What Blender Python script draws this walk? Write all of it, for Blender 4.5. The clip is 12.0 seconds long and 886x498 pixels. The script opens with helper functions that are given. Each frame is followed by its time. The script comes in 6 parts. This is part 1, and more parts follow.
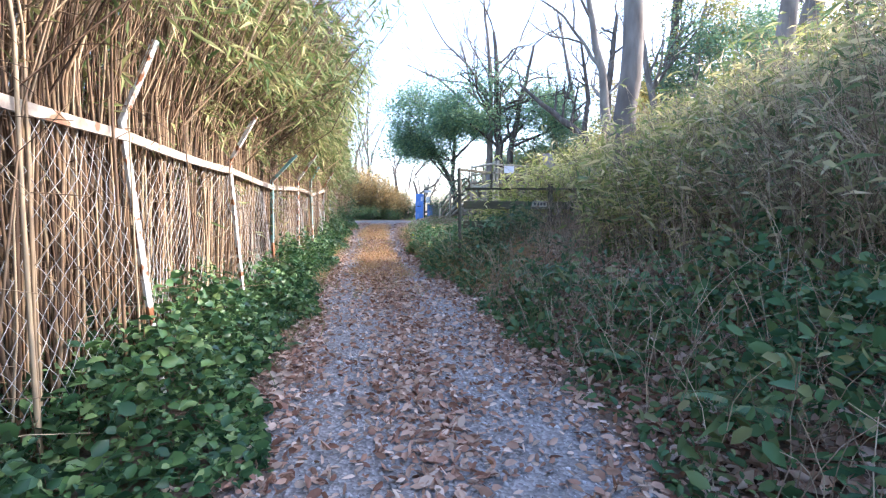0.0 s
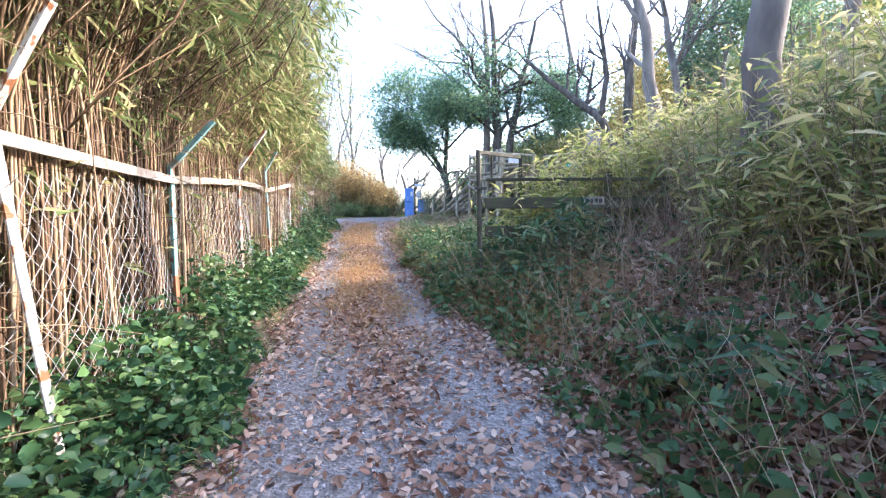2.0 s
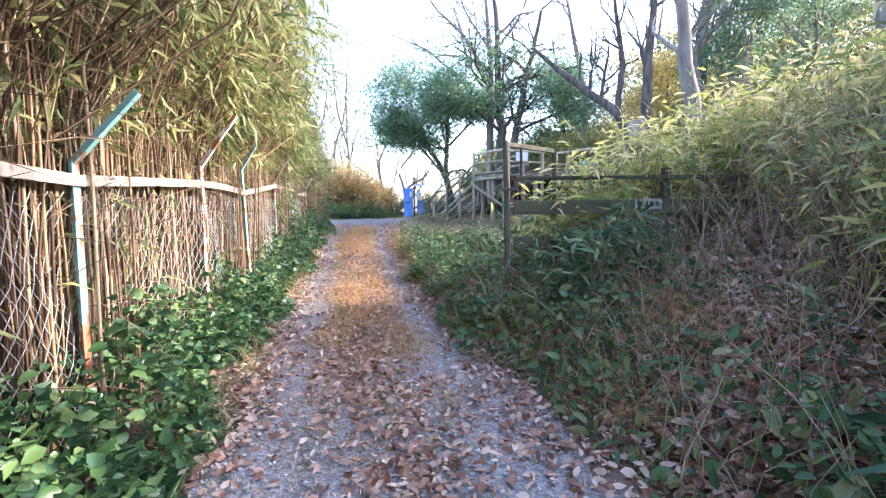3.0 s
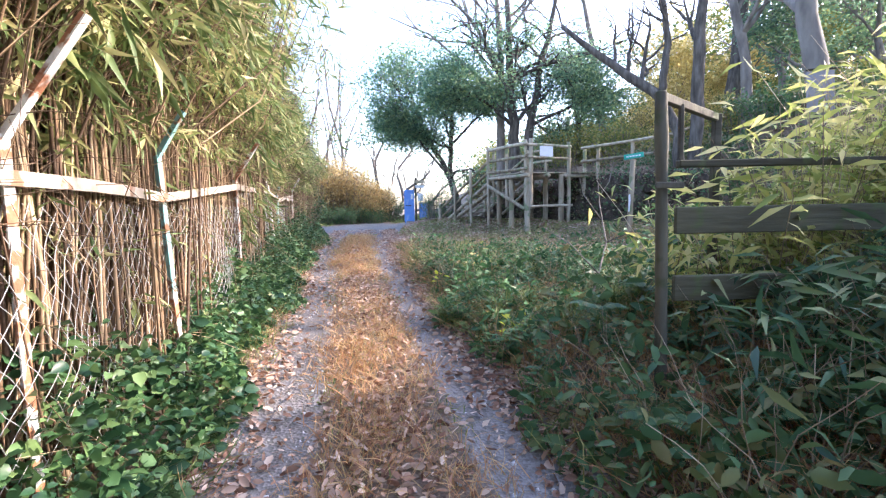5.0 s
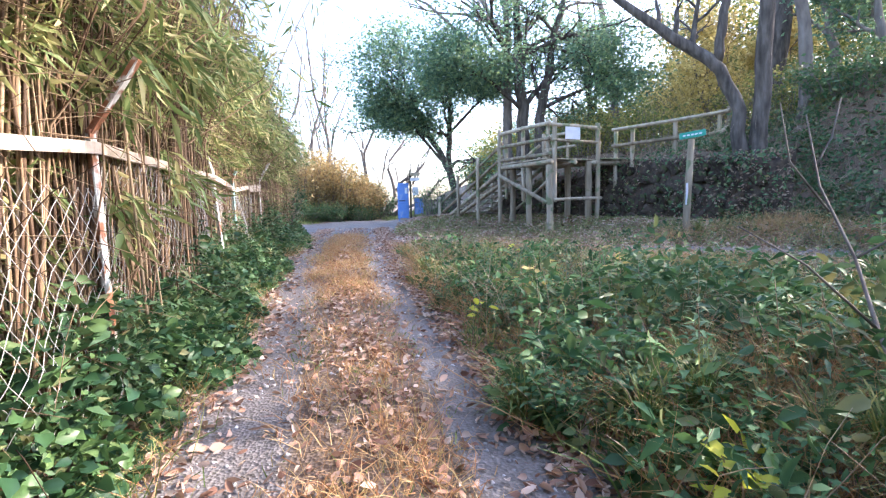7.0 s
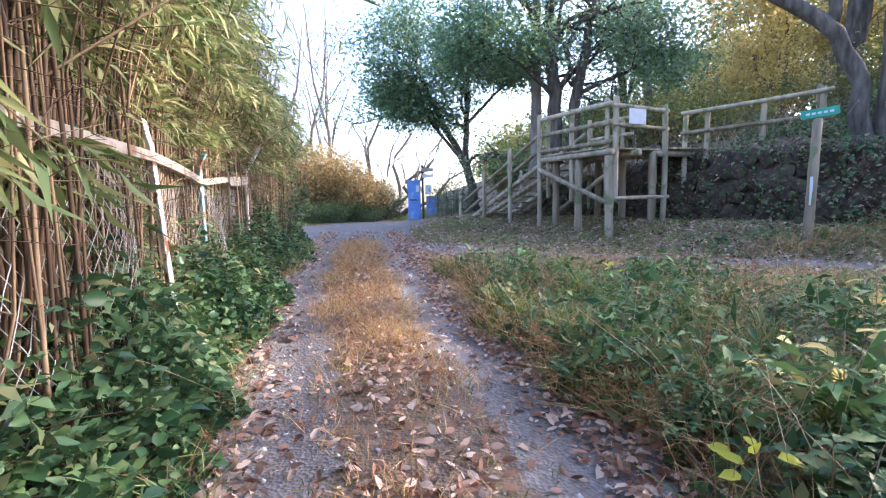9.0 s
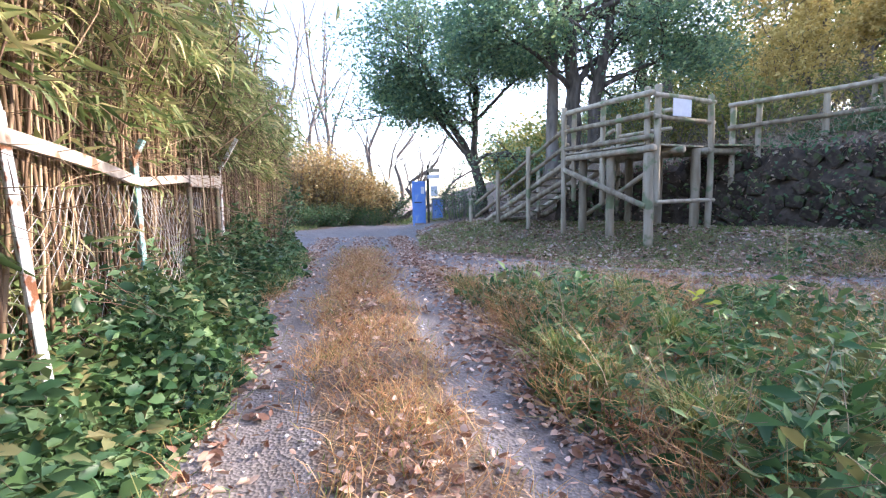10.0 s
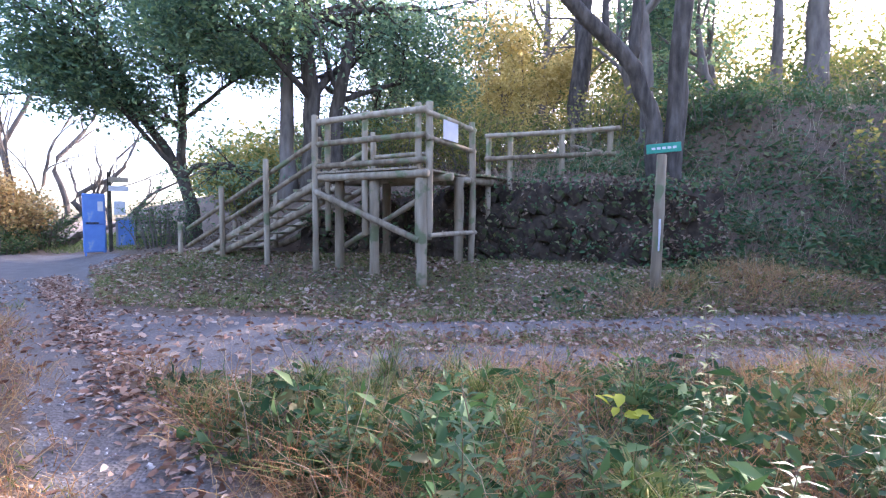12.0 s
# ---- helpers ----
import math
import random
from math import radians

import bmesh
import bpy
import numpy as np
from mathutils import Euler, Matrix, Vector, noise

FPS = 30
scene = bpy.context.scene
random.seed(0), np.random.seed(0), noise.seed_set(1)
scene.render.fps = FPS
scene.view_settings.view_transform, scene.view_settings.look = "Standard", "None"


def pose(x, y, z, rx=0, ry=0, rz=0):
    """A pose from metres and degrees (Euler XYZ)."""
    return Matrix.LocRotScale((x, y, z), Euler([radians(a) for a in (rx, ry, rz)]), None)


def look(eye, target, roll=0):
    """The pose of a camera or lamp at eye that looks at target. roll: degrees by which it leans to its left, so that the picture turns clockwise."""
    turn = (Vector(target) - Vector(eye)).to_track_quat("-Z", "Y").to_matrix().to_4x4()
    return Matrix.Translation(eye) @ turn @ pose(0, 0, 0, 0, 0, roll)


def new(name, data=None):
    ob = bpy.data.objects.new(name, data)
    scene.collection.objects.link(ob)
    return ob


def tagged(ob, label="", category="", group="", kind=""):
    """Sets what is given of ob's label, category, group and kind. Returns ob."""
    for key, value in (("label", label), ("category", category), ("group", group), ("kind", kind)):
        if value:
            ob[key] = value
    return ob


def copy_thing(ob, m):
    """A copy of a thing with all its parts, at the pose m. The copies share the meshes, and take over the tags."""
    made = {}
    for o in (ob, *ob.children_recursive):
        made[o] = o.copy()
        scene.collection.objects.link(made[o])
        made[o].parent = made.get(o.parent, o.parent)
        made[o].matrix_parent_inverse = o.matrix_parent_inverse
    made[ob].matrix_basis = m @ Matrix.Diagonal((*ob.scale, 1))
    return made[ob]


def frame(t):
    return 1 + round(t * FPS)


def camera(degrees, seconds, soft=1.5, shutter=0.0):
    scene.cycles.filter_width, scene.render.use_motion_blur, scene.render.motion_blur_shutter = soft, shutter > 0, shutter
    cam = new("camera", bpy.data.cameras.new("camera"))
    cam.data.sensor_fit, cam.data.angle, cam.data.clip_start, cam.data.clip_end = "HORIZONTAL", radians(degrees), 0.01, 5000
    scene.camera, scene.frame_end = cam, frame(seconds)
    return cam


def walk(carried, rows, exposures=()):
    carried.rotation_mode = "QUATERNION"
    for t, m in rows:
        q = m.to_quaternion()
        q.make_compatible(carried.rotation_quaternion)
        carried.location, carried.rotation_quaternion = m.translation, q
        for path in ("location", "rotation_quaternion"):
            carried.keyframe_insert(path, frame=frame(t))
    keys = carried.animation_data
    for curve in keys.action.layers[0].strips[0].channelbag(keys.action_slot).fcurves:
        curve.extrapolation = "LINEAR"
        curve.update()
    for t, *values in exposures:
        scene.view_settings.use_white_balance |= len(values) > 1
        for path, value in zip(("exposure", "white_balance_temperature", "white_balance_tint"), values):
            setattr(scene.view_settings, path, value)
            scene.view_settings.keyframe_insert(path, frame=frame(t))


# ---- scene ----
cam = camera(86.1, 12.0, soft=1.25)
PATH = [
    (0.0, (0.028, 0.046, 1.502), (0.0246, 2.0392, 1.3320), 0.63),
    (0.5, (-0.127, 0.872, 1.510), (-0.1167, 2.8643, 1.3303), 0.37),
    (1.0, (-0.185, 1.629, 1.541), (-0.1560, 3.6204, 1.3621), 0.18),
    (1.5, (-0.282, 2.424, 1.557), (-0.2425, 4.4146, 1.3683), 0.02),
    (2.0, (-0.363, 3.165, 1.590), (-0.3114, 5.1544, 1.3959), -0.03),
    (2.5, (-0.465, 3.919, 1.624), (-0.4014, 5.9082, 1.4279), -0.17),
    (3.0, (-0.588, 4.569, 1.654), (-0.5233, 6.5578, 1.4576), -0.32),
    (5.0, (-1.113, 7.355, 1.710), (-1.0243, 9.3436, 1.5215), -0.96),
    (5.5, (-1.163, 8.030, 1.714), (-1.0387, 10.0170, 1.5221), -0.95),
    (6.0, (-1.250, 8.714, 1.694), (-1.1120, 10.7003, 1.5038), -1.08),
    (6.5, (-1.320, 9.436, 1.650), (-1.1795, 11.4211, 1.4511), -1.05),
    (7.0, (-1.486, 10.168, 1.611), (-1.3494, 12.1529, 1.4086), -1.21),
    (9.0, (-2.141, 12.809, 1.617), (-1.9947, 14.7928, 1.4120), -1.12),
    (9.5, (-2.215, 13.547, 1.627), (-2.0826, 15.5322, 1.4235), -1.02),
    (10.0, (-2.316, 14.293, 1.666), (-2.1695, 16.2772, 1.4674), -1.03),
    (10.5, (-2.435, 14.968, 1.753), (-2.1516, 16.9390, 1.5625), -0.98),
    (11.0, (-2.440, 15.611, 1.822), (-2.0028, 17.5554, 1.6540), -1.01),
    (11.5, (-2.461, 16.220, 1.816), (-1.6834, 18.0565, 1.6683), -0.41),
    (12.0, (-2.195, 16.776, 1.866), (-0.9778, 18.3581, 1.7395), 0.45),
]
walk(cam, [(t, look(eye, target, roll)) for t, eye, target, roll in PATH],
     [(0.0, 2.80, 5650, 17), (3.0, 3.08, 5800, 19), (6.0, 2.88, 5900, 20), (7.0, 2.92, 5900, 20), (9.0, 2.72, 5850, 22), (10.5, 2.86, 6050, 24), (12.0, 2.76, 5800, 30)])

# ---- light ----
SUN_AZ, SUN_EL = 78.0, 26.0
world = bpy.data.worlds.new("sky")
scene.world = world
world.use_nodes = True
wn = world.node_tree
sky = wn.nodes.new("ShaderNodeTexSky")
sky.sky_type, sky.sun_disc = "NISHITA", False
sky.sun_elevation, sky.sun_rotation = radians(SUN_EL), radians(SUN_AZ)
sky.air_density, sky.dust_density, sky.ozone_density = 1.0, 2.5, 1.0
wn.nodes["Background"].inputs["Strength"].default_value = 0.15
wn.links.new(sky.outputs["Color"], wn.nodes["Background"].inputs["Color"])
sun = new("sun", bpy.data.lights.new("sun", "SUN"))
sun.data.energy, sun.data.angle, sun.data.color = 1.75, radians(0.53), (1.0, 0.86, 0.66)
sa, se = radians(SUN_AZ), radians(SUN_EL)
SUN_DIR = Vector((math.sin(sa) * math.cos(se), math.cos(sa) * math.cos(se), math.sin(se)))
sun.matrix_world = look(SUN_DIR * 60, (0, 0, 0))

# ---- materials ----


def material(name, ramp, scale=8.0, rough=0.8, bump=0.3, bump_scale=None, island=0.0, thin=0.0, metal=0.0,
             spots=None, spot_scale=6.0, spot_cut=0.55, rand=0.0, stretch=(1, 1, 1), spec=0.3):
    """A noise-ramped surface; island varies each leaf, thin lets light through, spots lays a second colour on."""
    m = bpy.data.materials.new(name)
    m.use_nodes = True
    nt = m.node_tree
    N, L = nt.nodes, nt.links
    bsdf = N["Principled BSDF"]
    tex = N.new("ShaderNodeTexCoord")
    mp = N.new("ShaderNodeMapping")
    mp.inputs["Scale"].default_value = stretch
    L.new(tex.outputs["Object"], mp.inputs["Vector"])
    n1 = N.new("ShaderNodeTexNoise")
    n1.inputs["Scale"].default_value, n1.inputs["Detail"].default_value = scale, 6
    L.new(mp.outputs["Vector"], n1.inputs["Vector"])
    cr = N.new("ShaderNodeValToRGB")
    el = cr.color_ramp.elements
    while len(el) < len(ramp):
        el.new(0.5)
    for i, c in enumerate(ramp):
        el[i].position = 0.25 + 0.5 * i / max(1, len(ramp) - 1) if not island else 0.05 + 0.9 * i / max(1, len(ramp) - 1)
        el[i].color = (*c, 1)
    if island:
        geo = N.new("ShaderNodeNewGeometry")
        mix = N.new("ShaderNodeMath")
        mix.operation = "MULTIPLY_ADD"
        mix.inputs[1].default_value = island
        L.new(geo.outputs["Random Per Island"], mix.inputs[0])
        sub = N.new("ShaderNodeMath")
        sub.operation = "MULTIPLY_ADD"
        sub.inputs[1].default_value, sub.inputs[2].default_value = 1.6 * (1 - island), -0.3 * (1 - island)
        L.new(n1.outputs["Fac"], sub.inputs[0])
        L.new(sub.outputs[0], mix.inputs[2])
        L.new(mix.outputs[0], cr.inputs["Fac"])
    elif rand:
        oi = N.new("ShaderNodeObjectInfo")
        mix = N.new("ShaderNodeMath")
        mix.operation = "MULTIPLY_ADD"
        mix.inputs[1].default_value = rand
        L.new(oi.outputs["Random"], mix.inputs[0])
        sub = N.new("ShaderNodeMath")
        sub.operation = "ADD"
        sub.inputs[1].default_value = -rand / 2
        L.new(n1.outputs["Fac"], sub.inputs[0])
        L.new(sub.outputs[0], mix.inputs[2])
        L.new(mix.outputs[0], cr.inputs["Fac"])
    else:
        L.new(n1.outputs["Fac"], cr.inputs["Fac"])
    col = cr.outputs["Color"]
    if spots:
        n2 = N.new("ShaderNodeTexNoise")
        n2.inputs["Scale"].default_value, n2.inputs["Detail"].default_value = spot_scale, 4
        L.new(tex.outputs["Object"], n2.inputs["Vector"])
        st = N.new("ShaderNodeMapRange")
        st.inputs["From Min"].default_value, st.inputs["From Max"].default_value = spot_cut - 0.04, spot_cut + 0.04
        L.new(n2.outputs["Fac"], st.inputs["Value"])
        mx = N.new("ShaderNodeMix")
        mx.data_type = "RGBA"
        mx.inputs["B"].default_value = (*spots, 1)
        L.new(st.outputs["Result"], mx.inputs["Factor"])
        L.new(col, mx.inputs["A"])
        col = mx.outputs["Result"]
    L.new(col, bsdf.inputs["Base Color"])
    bsdf.inputs["Roughness"].default_value = rough
    bsdf.inputs["Metallic"].default_value = metal
    bsdf.inputs["Specular IOR Level"].default_value = spec
    if bump:
        nb = N.new("ShaderNodeTexNoise")
        nb.inputs["Scale"].default_value, nb.inputs["Detail"].default_value = bump_scale or scale * 4, 5
        L.new(mp.outputs["Vector"], nb.inputs["Vector"])
        bp = N.new("ShaderNodeBump")
        bp.inputs["Strength"].default_value, bp.inputs["Distance"].default_value = bump, 0.02
        L.new(nb.outputs["Fac"], bp.inputs["Height"])
        L.new(bp.outputs["Normal"], bsdf.inputs["Normal"])
    if thin:
        tr = N.new("ShaderNodeBsdfTranslucent")
        L.new(col, tr.inputs["Color"])
        ms = N.new("ShaderNodeMixShader")
        ms.inputs[0].default_value = thin
        L.new(bsdf.outputs[0], ms.inputs[1])
        L.new(tr.outputs[0], ms.inputs[2])
        L.new(ms.outputs[0], N["Material Output"].inputs["Surface"])
    return m


def ground_material():
    """Gravel where the attribute 'track' is high, leaf-strewn soil elsewhere."""
    m = bpy.data.materials.new("gravel_and_soil")
    m.use_nodes = True
    nt = m.node_tree
    N, L = nt.nodes, nt.links
    bsdf = N["Principled BSDF"]
    tex = N.new("ShaderNodeTexCoord")

    def ramped(kind, scale, colors):
        n = N.new(kind)
        n.inputs["Scale"].default_value = scale
        L.new(tex.outputs["Object"], n.inputs["Vector"])
        r = N.new("ShaderNodeValToRGB")
        while len(r.color_ramp.elements) < len(colors):
            r.color_ramp.elements.new(0.5)
        for i, c in enumerate(colors):
            r.color_ramp.elements[i].position = 0.2 + 0.6 * i / (len(colors) - 1)
            r.color_ramp.elements[i].color = (*c, 1)
        L.new(n.outputs["Color" if kind.endswith("Voronoi") else "Fac"], r.inputs["Fac"])
        return n, r

    v, rv = ramped("ShaderNodeTexVoronoi", 45, [(0.10, 0.092, 0.088), (0.20, 0.19, 0.187), (0.36, 0.35, 0.35)])
    n, rn = ramped("ShaderNodeTexNoise", 5, [(0.07, 0.05, 0.035), (0.16, 0.11, 0.075), (0.10, 0.09, 0.05)])
    n.inputs["Detail"].default_value = 8
    d, rd = ramped("ShaderNodeTexNoise", 2.2, [(0.17, 0.155, 0.148), (0.25, 0.24, 0.238)])
    mg = N.new("ShaderNodeMix")
    mg.data_type = "RGBA"
    mg.inputs["Factor"].default_value = 0.55
    L.new(rd.outputs["Color"], mg.inputs["A"])
    L.new(rv.outputs["Color"], mg.inputs["B"])
    at = N.new("ShaderNodeAttribute")
    at.attribute_name = "track"
    edge = N.new("ShaderNodeTexNoise")
    edge.inputs["Scale"].default_value, edge.inputs["Detail"].default_value = 7, 6
    L.new(tex.outputs["Object"], edge.inputs["Vector"])
    ad = N.new("ShaderNodeMath")
    ad.operation = "MULTIPLY_ADD"
    ad.inputs[1].default_value = 1.0
    L.new(at.outputs["Fac"], ad.inputs[0])
    su = N.new("ShaderNodeMath")
    su.operation = "SUBTRACT"
    su.inputs[1].default_value = 0.5
    L.new(edge.outputs["Fac"], su.inputs[0])
    L.new(su.outputs[0], ad.inputs[2])
    st = N.new("ShaderNodeMapRange")
    st.inputs["From Min"].default_value, st.inputs["From Max"].default_value = 0.35, 0.65
    L.new(ad.outputs[0], st.inputs["Value"])
    mx = N.new("ShaderNodeMix")
    mx.data_type = "RGBA"
    L.new(st.outputs["Result"], mx.inputs["Factor"])
    L.new(rn.outputs["Color"], mx.inputs["A"])
    # packed earth where vehicles turn
    pk = N.new("ShaderNodeAttribute")
    pk.attribute_name = "packed"
    e, re = ramped("ShaderNodeTexNoise", 3.1, [(0.085, 0.07, 0.06), (0.14, 0.118, 0.105), (0.19, 0.17, 0.157)])
    e.inputs["Detail"].default_value = 9
    mp = N.new("ShaderNodeMix")
    mp.data_type = "RGBA"
    L.new(pk.outputs["Fac"], mp.inputs["Factor"])
    L.new(mg.outputs["Result"], mp.inputs["A"])
    L.new(re.outputs["Color"], mp.inputs["B"])
    L.new(mp.outputs["Result"], mx.inputs["B"])
    L.new(mx.outputs["Result"], bsdf.inputs["Base Color"])
    bsdf.inputs["Roughness"].default_value = 0.9
    bp = N.new("ShaderNodeBump")
    bp.inputs["Strength"].default_value, bp.inputs["Distance"].default_value = 0.6, 0.02
    L.new(v.outputs["Distance"], bp.inputs["Height"])
    L.new(bp.outputs["Normal"], bsdf.inputs["Normal"])
    return m


M_GROUND = ground_material()
M_STONE = material("gravel_stone", [(0.20, 0.19, 0.185), (0.36, 0.35, 0.35), (0.56, 0.56, 0.57)], island=0.85, scale=30, rough=0.85, bump=0.2)
M_LITTER = material("dead_leaf", [(0.15, 0.07, 0.045), (0.33, 0.19, 0.13), (0.46, 0.32, 0.24), (0.60, 0.49, 0.40)], island=0.85, scale=20, rough=0.75, bump=0.1, thin=0.15)
# dark copy of the dead leaf, with the bank's shade put into its browns
M_LITTER_SHADE = material("shaded_dead_leaf", [(0.05, 0.03, 0.02), (0.12, 0.075, 0.05), (0.22, 0.15, 0.10), (0.36, 0.28, 0.20)], island=0.85, scale=20, rough=0.7, bump=0.1, thin=0.1)
M_CANE = material("bamboo_cane", [(0.05, 0.03, 0.018), (0.14, 0.085, 0.05), (0.28, 0.19, 0.11), (0.46, 0.36, 0.23)], island=0.8, scale=6, rough=0.55, bump=0.1)
M_BLEAF = material("bamboo_leaf", [(0.08, 0.14, 0.045), (0.18, 0.24, 0.08), (0.34, 0.36, 0.14), (0.56, 0.48, 0.24)], island=0.75, scale=1.2, rough=0.5, bump=0, thin=0.35)
M_SASA = material("dwarf_bamboo_leaf", [(0.06, 0.11, 0.05), (0.16, 0.21, 0.09), (0.42, 0.38, 0.20), (0.66, 0.56, 0.36)], island=0.8, scale=0.9, rough=0.42, bump=0, thin=0.55)
# lit copy of the yellowing bamboo leaf: sunlight raised into its straw colours
M_SASA_LIT = material("sunlit_yellow_bamboo_leaf", [(0.20, 0.26, 0.06), (0.40, 0.43, 0.12), (0.62, 0.57, 0.20), (0.74, 0.66, 0.34)], island=0.85, scale=0.9, rough=0.42, bump=0, thin=0.5)
# dark green copy of the dwarf bamboo leaf, shade included in its colour
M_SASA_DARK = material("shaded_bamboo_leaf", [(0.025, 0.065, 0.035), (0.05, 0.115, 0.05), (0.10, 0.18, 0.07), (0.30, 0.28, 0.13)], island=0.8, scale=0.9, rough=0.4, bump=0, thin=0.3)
M_SASA_DRY = material("yellowing_bamboo_leaf", [(0.09, 0.14, 0.045), (0.22, 0.26, 0.08), (0.46, 0.43, 0.16), (0.66, 0.56, 0.30)], island=0.85, scale=0.9, rough=0.42, bump=0, thin=0.45)
M_IVY = material("creeper_leaf", [(0.02, 0.055, 0.028), (0.04, 0.10, 0.04), (0.09, 0.17, 0.055), (0.19, 0.27, 0.10)], island=0.75, scale=0.8, rough=0.36, bump=0, thin=0.25)
M_WEED = material("weed_leaf", [(0.035, 0.085, 0.04), (0.07, 0.145, 0.06), (0.11, 0.18, 0.07), (0.26, 0.22, 0.10)], island=0.75, scale=0.7, rough=0.5, bump=0, thin=0.25, spec=0.25)
M_WEED_BROAD = material("broad_weed_leaf", [(0.03, 0.08, 0.035), (0.065, 0.15, 0.055), (0.12, 0.23, 0.08), (0.24, 0.33, 0.13)], island=0.8, scale=0.7, rough=0.55, bump=0, thin=0.25, spec=0.18)
M_DRY = material("dry_grass", [(0.26, 0.12, 0.06), (0.46, 0.24, 0.11), (0.60, 0.40, 0.20), (0.38, 0.33, 0.14)], island=0.7, scale=1.0, rough=0.7, bump=0, thin=0.3)
M_GRASS = material("grass_blade", [(0.05, 0.10, 0.025), (0.12, 0.19, 0.05), (0.26, 0.29, 0.09), (0.42, 0.33, 0.14)], island=0.7, scale=0.8, rough=0.55, bump=0, thin=0.3)
M_STALK = material("dead_stalk", [(0.11, 0.075, 0.05), (0.30, 0.22, 0.15), (0.54, 0.44, 0.31)], island=0.8, scale=5, rough=0.7, bump=0)
M_BARK = material("bark", [(0.03, 0.025, 0.02), (0.08, 0.066, 0.055), (0.15, 0.13, 0.11)], scale=9, rough=0.9, bump=1.0, bump_scale=24, stretch=(1, 1, 0.25))
M_BARE = material("bare_branch", [(0.09, 0.075, 0.065), (0.17, 0.145, 0.125), (0.25, 0.22, 0.19)], scale=6, rough=0.9, bump=0.4, stretch=(1, 1, 0.3))
M_EVER = material("evergreen_leaf", [(0.07, 0.14, 0.10), (0.12, 0.22, 0.13), (0.20, 0.31, 0.16), (0.32, 0.41, 0.17)], island=0.75, scale=0.7, rough=0.3, bump=0, thin=0.55, spec=0.5)
M_YELLOW = material("autumn_leaf", [(0.42, 0.32, 0.10), (0.62, 0.48, 0.16), (0.75, 0.62, 0.26)], island=0.8, scale=0.8, rough=0.6, bump=0, thin=0.45)
M_ORANGE = material("russet_leaf", [(0.24, 0.18, 0.08), (0.40, 0.27, 0.11), (0.54, 0.41, 0.20), (0.36, 0.37, 0.17)], island=0.75, scale=0.8, rough=0.6, bump=0, thin=0.5)
M_WOODS = material("hillside_leaf", [(0.06, 0.10, 0.03), (0.13, 0.18, 0.05), (0.30, 0.27, 0.08), (0.42, 0.33, 0.11)], island=0.6, scale=0.25, rough=0.6, bump=0, thin=0.5)
M_LOG = material("weathered_log", [(0.16, 0.12, 0.075), (0.29, 0.235, 0.16), (0.42, 0.355, 0.26)], scale=7, rough=0.85, bump=0.5, bump_scale=40, rand=0.35, stretch=(1, 1, 0.15), spots=(0.17, 0.19, 0.10), spot_scale=3, spot_cut=0.60)
M_DKWOOD = material("dark_timber", [(0.032, 0.028, 0.02), (0.068, 0.06, 0.045), (0.12, 0.11, 0.08)], scale=8, rough=0.85, bump=0.4, stretch=(1, 1, 0.2), rand=0.3, spots=(0.07, 0.08, 0.04), spot_scale=4, spot_cut=0.62)
M_PLANK = material("dark_plank", [(0.04, 0.036, 0.022), (0.085, 0.078, 0.048), (0.14, 0.13, 0.08)], scale=9, rough=0.85, bump=0.45, stretch=(0.12, 1, 1), rand=0.3, spots=(0.09, 0.11, 0.045), spot_scale=4, spot_cut=0.58)
M_PAINT = material("flaking_white_paint", [(0.62, 0.62, 0.57), (0.74, 0.74, 0.70)], scale=20, rough=0.5, bump=0.2, spots=(0.24, 0.10, 0.045), spot_scale=9, spot_cut=0.56)
M_TEAL = material("flaking_teal_paint", [(0.16, 0.36, 0.36), (0.28, 0.47, 0.46)], scale=14, rough=0.45, bump=0.2, spots=(0.22, 0.11, 0.06), spot_scale=8, spot_cut=0.58)
M_RUST = material("rusted_paint", [(0.30, 0.12, 0.06), (0.42, 0.20, 0.11)], scale=14, rough=0.7, bump=0.3, spots=(0.72, 0.70, 0.64), spot_scale=7, spot_cut=0.50)
M_RAIL = material("grimy_white_rail", [(0.24, 0.19, 0.14), (0.42, 0.37, 0.30), (0.58, 0.55, 0.48)], scale=7, rough=0.55, bump=0.2, spots=(0.25, 0.14, 0.08), spot_scale=7, spot_cut=0.60)
M_WIRE = material("zinc_wire", [(0.28, 0.27, 0.25), (0.50, 0.50, 0.48)], scale=12, rough=0.45, bump=0, metal=0.4)
M_BLUE = material("blue_enamel", [(0.10, 0.20, 0.50), (0.14, 0.27, 0.60)], scale=4, rough=0.4, bump=0.05, spots=(0.30, 0.38, 0.52), spot_scale=3, spot_cut=0.64)
M_WHITE = material("white_sheet", [(0.52, 0.52, 0.55), (0.66, 0.66, 0.68)], scale=6, rough=0.6, bump=0.05)
M_GREY = material("grey_board", [(0.20, 0.20, 0.235), (0.28, 0.28, 0.32)], scale=5, rough=0.5, bump=0.05)
M_GREEN = material("green_plate", [(0.02, 0.24, 0.16), (0.05, 0.34, 0.24)], scale=9, rough=0.45, bump=0.05)
M_WALL = material("retaining_stone", [(0.03, 0.021, 0.014), (0.055, 0.04, 0.028), (0.10, 0.078, 0.058)], scale=5, rough=0.9, bump=0.7, rand=0.5, spots=(0.07, 0.09, 0.035), spot_scale=2.5, spot_cut=0.56)
M_DARK = material("earth_joint", [(0.03, 0.024, 0.018), (0.075, 0.056, 0.04), (0.13, 0.10, 0.075)], scale=6, rough=0.95, bump=0.4)
